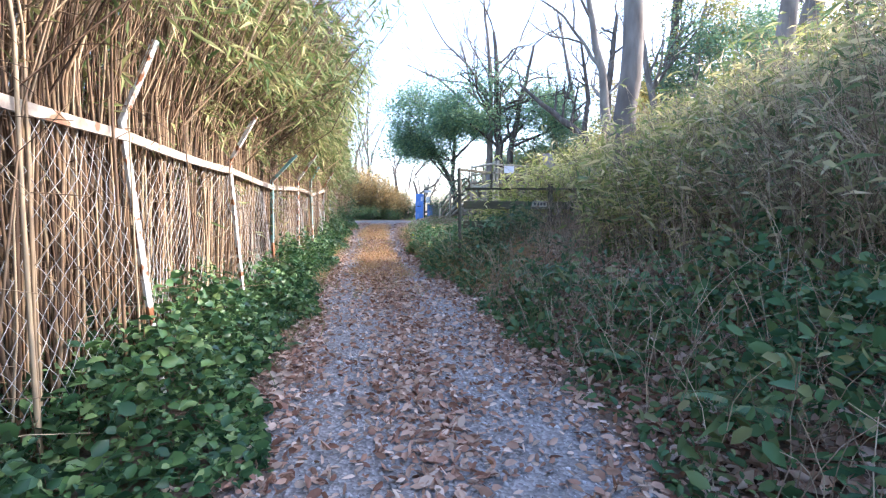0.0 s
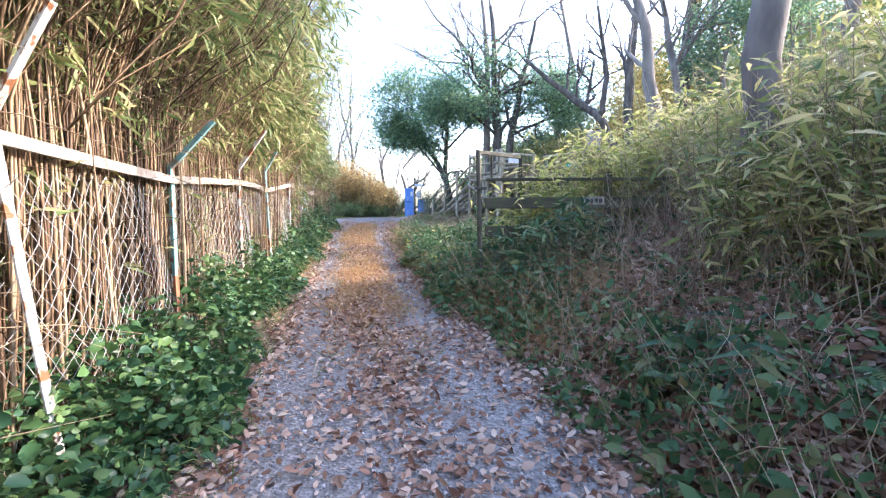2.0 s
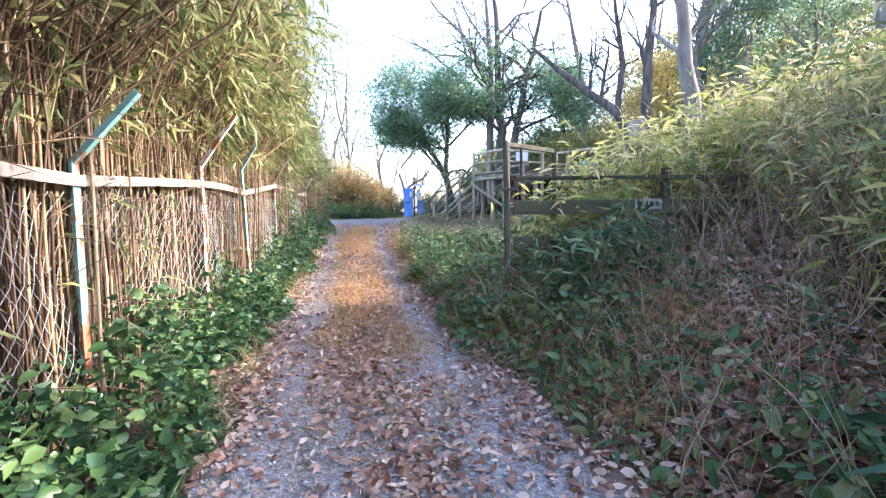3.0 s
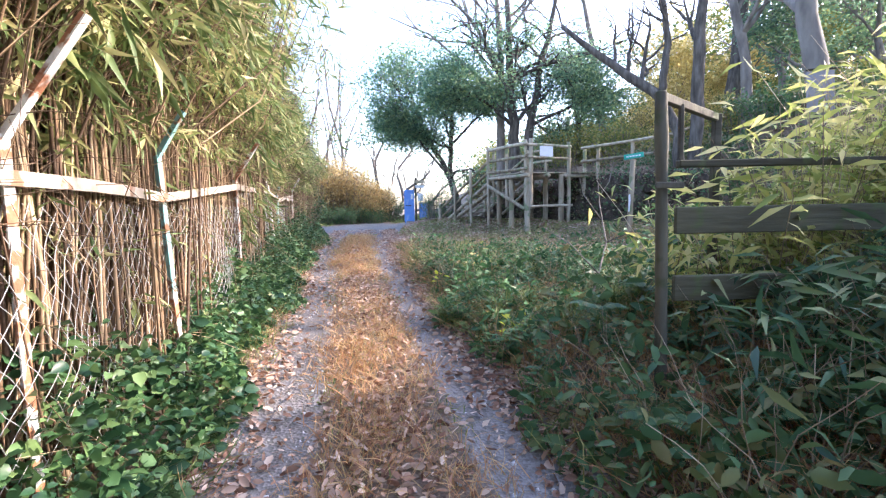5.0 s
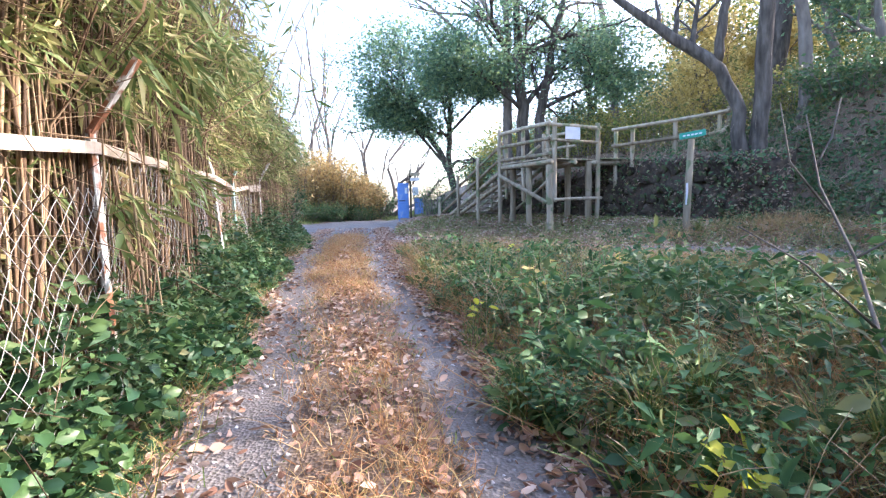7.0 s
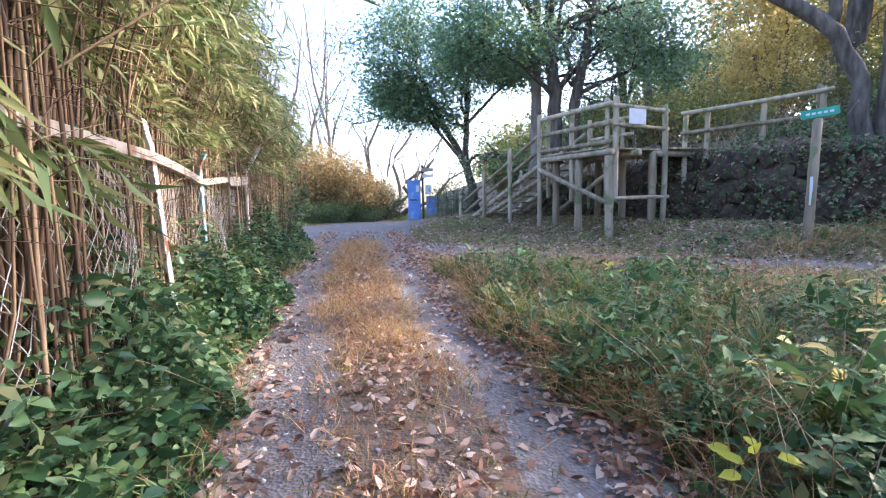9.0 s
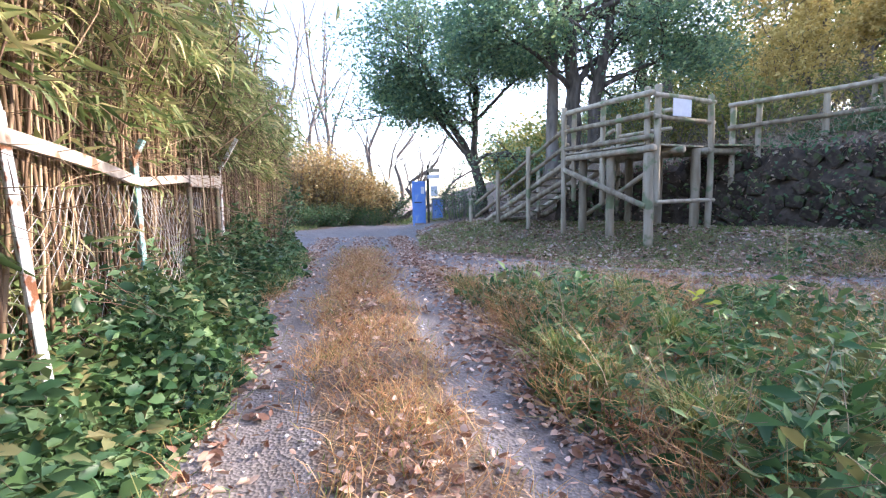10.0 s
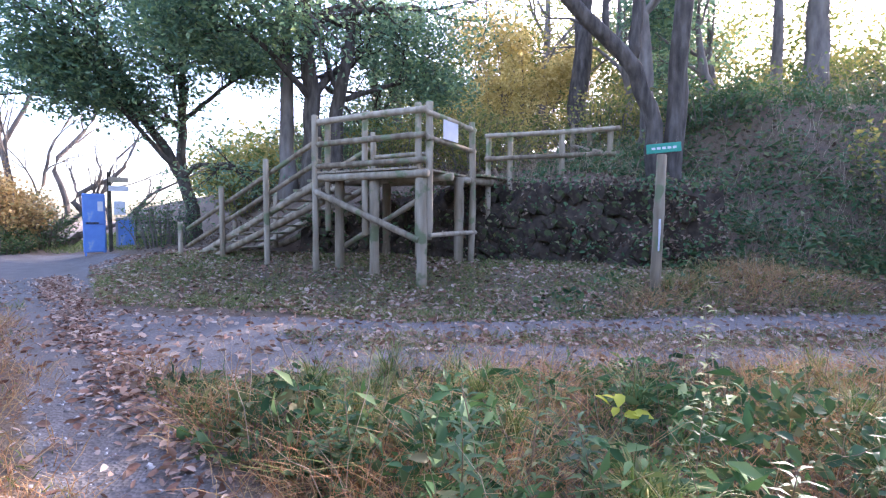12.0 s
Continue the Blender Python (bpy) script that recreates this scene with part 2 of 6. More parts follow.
M_MOSS = material("mossy_wood", [(0.06, 0.05, 0.03), (0.16, 0.12, 0.05), (0.34, 0.22, 0.07)], scale=9, rough=0.95, bump=0.6, spots=(0.10, 0.13, 0.04), spot_scale=5, spot_cut=0.55)
M_LIME = material("yellowing_leaf", [(0.30, 0.42, 0.05), (0.55, 0.60, 0.06), (0.72, 0.62, 0.10)], island=0.8, scale=3, rough=0.5, bump=0, thin=0.5)
M_BLACK = material("black_print", [(0.03, 0.03, 0.035), (0.05, 0.05, 0.055)], scale=8, rough=0.6, bump=0)

# ---- mesh tools ----
R = np.random.default_rng(7)


def unit(a):
    return a / np.maximum(np.linalg.norm(a, axis=-1, keepdims=True), 1e-9)


def mesh_of(name, verts, faces, mat, smooth=False):
    me = bpy.data.meshes.new(name)
    verts = np.asarray(verts, dtype=np.float32)
    if isinstance(faces, np.ndarray):
        k = faces.shape[1]
        me.vertices.add(len(verts))
        me.vertices.foreach_set("co", verts.ravel())
        me.loops.add(faces.size)
        me.loops.foreach_set("vertex_index", faces.astype(np.int32).ravel())
        me.polygons.add(len(faces))
        me.polygons.foreach_set("loop_start", np.arange(0, faces.size, k, dtype=np.int32))
        me.update(calc_edges=True)
        me.validate()
    else:
        me.from_pydata([tuple(v) for v in verts.tolist()], [], faces)
        me.update()
    if smooth:
        me.polygons.foreach_set("use_smooth", np.ones(len(me.polygons), dtype=bool))
    me.materials.append(mat)
    return me


def part(name, me, parent=None, label=""):
    ob = new(name, me)
    if parent is not None:
        ob.parent = parent
        ob.matrix_parent_inverse = parent.matrix_basis.inverted()
    if label:
        ob["label"] = label
    return ob


def thing(name, at, label, category, group="", kind=""):
    e = new(name)
    e.location = at
    return tagged(e, label, category, group, kind)


class Pile:
    """Gathers pieces of one mesh."""

    def __init__(self):
        self.v, self.f, self.n = [], [], 0

    def add(self, v, f):
        self.v.append(np.asarray(v, float))
        self.f.extend([tuple(i + self.n for i in q) for q in f])
        self.n += len(v)

    def mesh(self, name, mat, smooth=False):
        return mesh_of(name, np.concatenate(self.v), self.f, mat, smooth)


def tube(points, radii, sides=8, cap=True, rough=0.0, rng=R):
    """A tapered tube along points."""
    p = np.asarray(points, float)
    r = np.broadcast_to(np.asarray(radii, float), (len(p),))
    d = unit(np.gradient(p, axis=0))
    ref = np.where(np.abs(d[:, 2:3]) > 0.9, [[1.0, 0, 0]], [[0, 0, 1.0]])
    a = unit(np.cross(d, ref))
    b = np.cross(d, a)
    t = np.linspace(0, 2 * np.pi, sides, endpoint=False)
    rr = r[:, None] * (1 + rough * rng.normal(size=(len(p), sides)))
    v = p[:, None] + (a[:, None] * np.cos(t)[None, :, None] + b[:, None] * np.sin(t)[None, :, None]) * rr[..., None]
    v = v.reshape(-1, 3)
    f = []
    for i in range(len(p) - 1):
        for j in range(sides):
            k = (j + 1) % sides
            f.append((i * sides + j, i * sides + k, (i + 1) * sides + k, (i + 1) * sides + j))
    if cap:
        f.append(tuple(range(sides))[::-1])
        f.append(tuple((len(p) - 1) * sides + j for j in range(sides)))
    return v, f


def many_tubes(paths, radii, sides=4):
    """Many thin tubes at once: paths (n, k, 3), radii (n, k). Quads, open ends."""
    n, k, _ = paths.shape
    d = unit(np.gradient(paths, axis=1))
    ref = np.where(np.abs(d[..., 2:3]) > 0.9, np.array([1.0, 0, 0]), np.array([0, 0, 1.0]))
    a = unit(np.cross(d, ref))
    b = np.cross(d, a)
    t = np.linspace(0, 2 * np.pi, sides, endpoint=False)
    v = paths[:, :, None] + (a[:, :, None] * np.cos(t)[:, None] + b[:, :, None] * np.sin(t)[:, None]) * radii[:, :, None, None]
    i = np.arange(k - 1)[:, None] * sides
    j = np.arange(sides)[None]
    q = np.stack([i + j, i + (j + 1) % sides, i + sides + (j + 1) % sides, i + sides + j], -1).reshape(-1, 4)
    f = (q[None] + (np.arange(n) * k * sides)[:, None, None]).reshape(-1, 4)
    return v.reshape(-1, 3), f


def leaf_faces(base, way, up, length, width, fold=0.25, droop=0.15):
    """Folded pointed leaves: base, way, up (n, 3), length, width (n,). Triangles."""
    n = len(base)
    way = unit(way)
    side = unit(np.cross(way, up))
    nor = np.cross(side, way)
    L, W = length[:, None], width[:, None]
    mid = base + way * L * 0.42
    v = np.stack([base, mid + side * W * 0.5 + nor * W * fold, mid, mid - side * W * 0.5 + nor * W * fold,
                  base + way * L - nor * L * droop], 1).reshape(-1, 3)
    q = np.array([[0, 1, 2], [1, 4, 2], [4, 3, 2], [3, 0, 2]])
    f = (q[None] + (np.arange(n) * 5)[:, None, None]).reshape(-1, 3)
    return v, f


def oval_faces(base, way, up, length, width, fold=0.15, droop=0.12):
    """Broad rounded leaves with a pointed tip. Triangles."""
    n = len(base)
    way = unit(way)
    side = unit(np.cross(way, up))
    nor = np.cross(side, way)
    L, W = length[:, None], width[:, None]
    a, b = base + way * L * 0.22, base + way * L * 0.62 - nor * L * droop * 0.3
    v = np.stack([base, a + side * W * 0.44 + nor * W * fold, b + side * W * 0.46 + nor * W * fold, base + way * L - nor * L * droop,
                  b - side * W * 0.46 + nor * W * fold, a - side * W * 0.44 + nor * W * fold, base + way * L * 0.45], 1).reshape(-1, 3)
    q = np.array([[0, 1, 6], [1, 2, 6], [2, 3, 6], [3, 4, 6], [4, 5, 6], [5, 0, 6]])
    f = (q[None] + (np.arange(n) * 7)[:, None, None]).reshape(-1, 3)
    return v, f


def blade_faces(base, way, length, width, bend=0.4, rng=R):
    """Grass blades that bow over: a strip of two sections and a tip."""
    n = len(base)
    way = unit(way)
    h = rng.normal(size=(n, 3))
    h[:, 2] = 0
    h = unit(h)
    side = unit(np.cross(way, h))
    L, W = length[:, None], width[:, None]
    m = base + way * L * 0.55 + h * L * bend * 0.25
    tip = base + way * L * (1 - 0.3 * bend) + h * L * bend
    v = np.stack([base - side * W * 0.5, base + side * W * 0.5, m + side * W * 0.4, m - side * W * 0.4, tip], 1).reshape(-1, 3)
    q = np.array([[0, 1, 2], [0, 2, 3], [3, 2, 4]])
    f = (q[None] + (np.arange(n) * 5)[:, None, None]).reshape(-1, 3)
    return v, f


def rand_dirs(n, flat=1.0, lift=0.0, rng=R):
    d = rng.normal(size=(n, 3))
    d[:, 2] = d[:, 2] * flat + lift
    return unit(d)


def box_mesh(name, size, mat, bevel=0.006):
    bm = bmesh.new()
    bmesh.ops.create_cube(bm, size=1.0)
    bmesh.ops.scale(bm, vec=size, verts=bm.verts)
    if bevel:
        bmesh.ops.bevel(bm, geom=bm.edges[:], offset=bevel, segments=1, affect="EDGES")
    me = bpy.data.meshes.new(name)
    bm.to_mesh(me)
    bm.free()
    me.materials.append(mat)
    return me


def beam(name, a, b, wide, high, mat, parent, label="", bevel=0.006):
    """A sawn board from a to b."""
    a, b = Vector(a), Vector(b)
    me = box_mesh(name, ((b - a).length, wide, high), mat, bevel)
    ob = part(name, me, parent, label)
    x = (b - a).normalized()
    y = Vector((0, 0, 1)).cross(x)
    y = y.normalized() if y.length > 1e-3 else Vector((0, 1, 0))
    z = x.cross(y)
    rot = Matrix((x, y, z)).transposed().to_4x4()
    m = Matrix.Translation((a + b) / 2) @ rot
    if parent is not None:
        m = parent.matrix_basis.inverted() @ m
        ob.matrix_parent_inverse = Matrix()
    ob.matrix_basis = m
    return ob


def log(name, a, b, r, mat, parent, label="", seed=0, sides=10):
    """A peeled log with a slight bow, knots and chamfered ends."""
    rng = np.random.default_rng(seed + 11)
    a, b = np.array(a, float), np.array(b, float)
    n = 9
    s = np.linspace(0, 1, n)
    p = a + (b - a) * s[:, None] + (np.sin(s * np.pi) * 0.15 * r)[:, None] * rng.normal(size=3)
    rad = r * (1 + 0.05 * rng.normal(size=n))
    e = (b - a) / np.linalg.norm(b - a) * 0.012
    p = np.vstack([a, a + e, p[1:-1], b - e, b])
    rad = np.concatenate([[r * 0.85], [rad[0]], rad[1:-1], [rad[-1]], [r * 0.85]])
    v, f = tube(p, rad, sides, True, 0.02, rng)
    return part(name, mesh_of(name, v, f, mat, True), parent, label)


# ---- the lie of the land ----
TRACK_Y = [-30, 0, 2.5, 5, 8, 10.5, 12.4, 16.4, 17.3, 20, 26, 32, 45]
TRACK_X = [3.5, 0.4, 0.08, -0.38, -0.92, -1.38, -1.68, -2.28, -2.52, -2.88, -3.45, -3.9, -5.5]
LEVEL_Y = [-40, 0, 7, 13, 16, 18.5, 20, 24, 28, 35, 60, 90]
LEVEL_Z = [-0.9, 0.0, 0.13, 0.28, 0.34, 0.44, 0.52, 0.54, 0.55, 0.52, 0.4, 0.2]
SIDE = np.array([(-3.4, 25.2), (-2.2, 23.5), (-0.9, 22.3), (0.6, 21.0), (2.4, 19.9), (4.2, 18.8), (7, 17.3), (12, 15.0), (25, 10.0)])
FOOT = np.array([(0.6, 120), (0.6, 36), (0.35, 31), (1.5, 28.4), (4.35, 24.9), (6.2, 21.9), (8.6, 19.0), (14, 15.4), (26, 11.0), (90, 0)])


def line_distance(x, y, line):
    """Signed distance to a polyline (positive on its left), and how far along it."""
    best = np.full(np.shape(x), 1e9)
    sign = np.ones(np.shape(x))
    along = np.zeros(np.shape(x))
    run = 0.0
    for (ax, ay), (bx, by) in zip(line[:-1], line[1:]):
        dx, dy = bx - ax, by - ay
        L2 = dx * dx + dy * dy
        s = np.clip(((x - ax) * dx + (y - ay) * dy) / L2, 0, 1)
        px, py = ax + s * dx, ay + s * dy
        d = np.hypot(x - px, y - py)
        m = d < best
        best = np.where(m, d, best)
        sign = np.where(m, np.sign(dx * (y - ay) - dy * (x - ax)), sign)
        along = np.where(m, run + s * math.sqrt(L2), along)
        run += math.sqrt(L2)
    return best * sign, along


def ramp01(a, b, v):
    t = np.clip((v - a) / (b - a), 0, 1)
    return t * t * (3 - 2 * t)


def wave(x, y):
    return (np.sin(x * 1.7 + y * 0.6) + np.sin(y * 1.3 - x * 0.8 + 2) + np.sin(x * 3.9 + 1) * np.sin(y * 3.3)) / 3


def track_offset(x, y):
    return x - np.interp(y, TRACK_Y, TRACK_X)


def land(x, y):
    """Height of the ground."""
    x, y = np.asarray(x, float), np.asarray(y, float)
    z = np.interp(y, LEVEL_Y, LEVEL_Z)
    o = track_offset(x, y)
    # shallow ruts and a raised middle strip
    strip = ramp01(7, 10, y) * (1 - ramp01(24, 26, y))
    z = z - 0.035 * np.exp(-((np.abs(o) - 0.78) / 0.25) ** 2) * (0.4 + 0.6 * strip) + 0.03 * strip * np.exp(-(o / 0.4) ** 2)
    # the right-hand bank along the first stretch, ending past the gate
    near = 1 - ramp01(9.5, 15.5, y)
    z = z + near * (0.75 * ramp01(1.2, 3.5, o) + 0.9 * ramp01(3.2, 5.6, o) + 0.14 * np.clip(o - 4.5, 0, 14))
    # verge that climbs towards the hill
    d, _ = line_distance(x, y, FOOT)
    sd, _ = line_distance(x, y, SIDE)
    z = z + 0.45 * ramp01(3.6, 0.6, -(-np.abs(d))) * (d < 0) * ramp01(0.6, 1.9, np.abs(sd)) * ramp01(1.0, 2.6, o) * (y > 15)
    z = z + np.where(d > 0, 0.45 * ramp01(15, 19, y), 0)
    # hill: a walled step, then a slope; further back a plain slope
    walled = (1 - ramp01(25.0, 28.5, y + 0.25 * x)) * (1 - 0.9 * ramp01(6.6, 8.6, x) * (1 - ramp01(22.5, 24.5, y)))
    hd = np.clip(d, 0, None)
    step = ramp01(0.05, 0.45, hd) * 1.75 + 0.22 * np.clip(hd - 0.4, 0, 40)
    slope = 2.0 * ramp01(0.0, 3.6, hd) + 0.17 * np.clip(hd - 2.0, 0, 40)
    z = z + (walled * step + (1 - walled) * slope) * ramp01(12.5, 17, y)
    z = z + 1.6 * ramp01(0.3, 3.5, hd) * ramp01(7.5, 11.0, x) * (1 - ramp01(21.5, 24.0, y)) * ramp01(12.5, 17, y)
    # uneven ground off the tracks
    off = ramp01(1.1, 1.8, np.abs(o)) * ramp01(0.9, 1.4, np.abs(sd))
    return z + wave(x, y) * (0.012 + 0.05 * off)


def yard_radius(x, y):
    """1 at the rim of the open gravel yard at the end of the track."""
    return np.hypot((x + 4.2) / 3.0, (y - 32.0) / 7.0)


def ground_sheet():
    gx = np.concatenate([-6.5 - np.cumsum(1.25 ** np.arange(26) * 0.3)[::-1], np.arange(-6.5, 10.01, 0.15), 10 + np.cumsum(1.25 ** np.arange(26) * 0.3)])
    gy = np.concatenate([-3 - np.cumsum(1.25 ** np.arange(26) * 0.3)[::-1], np.arange(-3, 36.01, 0.15), 36 + np.cumsum(1.25 ** np.arange(26) * 0.3)])
    X, Y = np.meshgrid(gx, gy)
    Z = land(np.clip(X, -60, 60), np.clip(Y, -60, 110))
    far = ramp01(60, 160, np.hypot(X, Y - 15))
    Z = Z * (1 - far) + far * (-1.5)
    v = np.stack([X, Y, Z], -1).reshape(-1, 3)
    w = len(gx)
    i = (np.arange(len(gy) - 1)[:, None] * w + np.arange(w - 1)[None]).reshape(-1)
    f = np.stack([i, i + 1, i + w + 1, i + w], -1)
    me = mesh_of("ground", v, f, M_GROUND, True)
    o = track_offset(X, Y)
    strip = ramp01(7.5, 10.5, Y) * (1 - ramp01(24.5, 26.5, Y)) * (1 - ramp01(0.36, 0.56, np.abs(o)))
    main = (1 - ramp01(0.95, 1.35, np.abs(o))) * (1 - strip) * (1 - ramp01(40, 46, Y))
    sd, _ = line_distance(X, Y, SIDE)
    sideroad = (1 - ramp01(0.85, 1.25, np.abs(sd))) * (1 - 0.75 * (1 - ramp01(0.1, 0.3, np.abs(sd))) * ramp01(-1.5, 1, X))
    yard = 1 - ramp01(0.8, 1.1, yard_radius(X, Y))
    a = me.attributes.new("track", "FLOAT", "POINT")
    a.data.foreach_set("value", np.clip(np.maximum(np.maximum(main, sideroad), yard), 0, 1).astype(np.float32).ravel())
    b = me.attributes.new("packed", "FLOAT", "POINT")
    b.data.foreach_set("value", np.clip(0.75 * np.maximum(yard, np.maximum(0.8 * sideroad, ramp01(6, 13, Y) * main)), 0, 1).astype(np.float32).ravel())
    return tagged(new("ground", me), "gravel farm track with bare leaf-strewn soil either side", "ground", kind="structure")


ground_sheet()


def at_ground(x, y, up=0.0):
    return float(land(x, y)) + up


# ---- chain-link fence along the thicket ----


def fence_x(y):
    """The fence's line; it bears away from the track past the sixth post."""
    return np.interp(y, [-10.0, 13.0, 16.75, 18.0, 20.2, 22.5, 26.0, 40.0], [-0.658, -3.273, -4.03, -4.26, -4.55, -4.75, -5.1, -7.0])


# along the fence, paint of the upper and lower part, height of bend and of rail, arm (across, up), lean of the foot (across, along)
POSTS = [
    (1.25, M_PAINT, M_PAINT, 2.10, 2.02, (0.24, 0.53), (0.05, 0.10)),
    (3.30, M_PAINT, M_PAINT, 2.08, 1.97, (0.24, 0.53), (0.11, 0.18)),
    (5.45, M_PAINT, M_PAINT, 2.00, 1.90, (0.31, 0.52), (0.10, 0.16)),
    (7.40, M_TEAL, M_RUST, 1.91, 1.79, (0.38, 0.39), (0.02, -0.05)),
    (9.45, M_RUST, M_RUST, 2.03, 1.85, (0.37, 0.50), (0.02, -0.02)),
    (10.95, M_TEAL, M_RUST, 2.10, 1.79, (0.20, 0.32), (0.03, 0.14)),
    (13.02, M_RUST, M_RUST, 2.05, 1.95, (0.28, 0.40), (0.03, 0.0)),
    (16.35, M_PAINT, M_PAINT, 2.06, 1.96, (-0.05, 0.16), (0.12, 0.02)),
    (17.8, M_TEAL, M_TEAL, 2.02, 1.84, (0.06, 0.12), (0.03, 0.0)),
    (20.2, M_PAINT, M_RUST, 2.10, 1.98, (0.22, 0.36), (0.0, 0.0)),
]
RAIL_Z = 1.88


def angle_bar(a, b, w):
    """An L-section steel bar from a to b as vertices and faces."""
    a, b = np.array(a, float), np.array(b, float)
    d = unit(b - a)
    ex = unit(np.cross(d, [0, 1, 0.2]))
    ey = np.cross(d, ex)
    t = 0.008
    prof = [(0, 0), (w, 0), (w, t), (t, t), (t, w), (0, w)]
    v = [p + ex * (u - w / 2) + ey * (q - w / 2) for p in (a, b) for u, q in prof]
    f = [(i, (i + 1) % 6, 6 + (i + 1) % 6, 6 + i) for i in range(6)] + [(5, 4, 3, 2, 1, 0), (6, 7, 8, 9, 10, 11)]
    return v, f


def chain_link_fence():
    fence = thing("chain_link_fence", (fence_x(9), 9, at_ground(fence_x(9), 9)), "sagging chain-link fence with flaking painted steel posts before bamboo", "fence")
    names = {M_PAINT: "flaking white steel post", M_TEAL: "flaking teal steel post", M_RUST: "rust-streaked white steel post"}
    for y, mat, low, bend, rail, (across, up), (dx, dy) in POSTS:
        x = float(fence_x(y))
        z0 = at_ground(x, y) - 0.1
        top = np.array([x, y, bend])
        foot_at = np.array([x + dx, y + dy, z0])
        knee = top + (foot_at - top) * 0.52 + np.array([-0.012, 0.01, 0])
        post = part("post", mesh_of("post", *angle_bar(knee, top, 0.055), mat), fence, names[mat])
        part("post_foot", mesh_of("post_foot", *angle_bar(foot_at, knee, 0.055), low), post, names[low])
        part("barb_arm", mesh_of("barb_arm", *angle_bar(top + (0, 0, -0.02), top + np.array([across, 0.03, up]), 0.05), mat), post)
    rng = np.random.default_rng(5)
    for (y0, _, _, _, r0, _, _), (y1, _, _, _, r1, _, _) in zip(POSTS[:-1], POSTS[1:]):
        n = 9
        s = np.linspace(0, 1, n)
        ys = y0 + (y1 - y0) * s
        sag = -0.03 * np.sin(np.pi * s) * rng.uniform(-0.6, 1.0)
        pts = np.stack([fence_x(ys) + 0.035, ys, r0 + (r1 - r0) * s + sag], -1)
        w, h = 0.012, 0.033
        v = [q + np.array([dx, 0, dz]) for q in pts for dx, dz in ((-w, -h), (w, -h), (w, h), (-w, h))]
        f = [(4 * i + j, 4 * i + (j + 1) % 4, 4 * i + 4 + (j + 1) % 4, 4 * i + 4 + j) for i in range(n - 1) for j in range(4)]
        f += [(3, 2, 1, 0), tuple(4 * n - 4 + j for j in range(4))]
        p = Pile()
        p.add(v, f)
        part("top_rail", p.mesh("top_rail", M_RAIL), fence, "grimy white steel rail")
        # woven wire, two families of zigzag strands
        cell, zb = 0.11, at_ground(fence_x(y0), y0) + 0.15
        high = min(r0, r1) - 0.05 - zb
        paths = []
        m = 14
        for sgn in (1, -1):
            for c in np.arange(-high, (y1 - y0) + high, cell):
                t = np.linspace(0, 1, m)
                yy = c + (t if sgn > 0 else 1 - t) * high * 0.8
                ok = (yy > 0) & (yy < (y1 - y0))
                if ok.sum() < 2:
                    continue
                lo, hi = np.argmax(ok), m - 1 - np.argmax(ok[::-1])
                tt = np.linspace(t[lo], t[hi], m)
                yy = c + (tt if sgn > 0 else 1 - tt) * high * 0.8
                Y = y0 + yy
                zz = zb + tt * high
                bulge = 0.07 * np.sin(Y * 2.1 + 1) * np.sin(tt * np.pi) + 0.03 * np.sin(Y * 5 + zz * 4)
                Y = Y + 0.012 * np.sin(zz * 23 + c * 7) + 0.03 * np.sin(zz * 3 + Y * 1.7)
                paths.append(np.stack([fence_x(Y) + bulge + 0.004 * sgn, Y, zz + 0.02 * np.sin(Y * 3.3)], -1))
        paths = np.array(paths)
        v, f = many_tubes(paths, np.full(paths.shape[:2], 0.0023), 3)
        part("wire_mesh", mesh_of("wire_mesh", v, f, M_WIRE), fence, "loose galvanised wire mesh")


chain_link_fence()


def pale_board():
    """A pale board wired to the far end of the fence."""
    y0, y1 = 18.9, 20.0
    e = thing("pale_board", (fence_x(19.4) + 0.06, 19.4, at_ground(-4.4, 19.4)), "short bleached board wired between stakes at the fence end", "board")
    beam("board", (fence_x(y0) + 0.06, y0, 1.90), (fence_x(y1) + 0.06, y1, 1.92), 0.02, 0.11, M_RAIL, e)
    for y in (y0 + 0.05, y1 - 0.05):
        log("stake", (fence_x(y) + 0.03, y, at_ground(fence_x(y), y) - 0.1), (fence_x(y) + 0.03, y, 2.02), 0.022, M_LOG, e)


pale_board()

# ---- plank gate fence across the bank ----


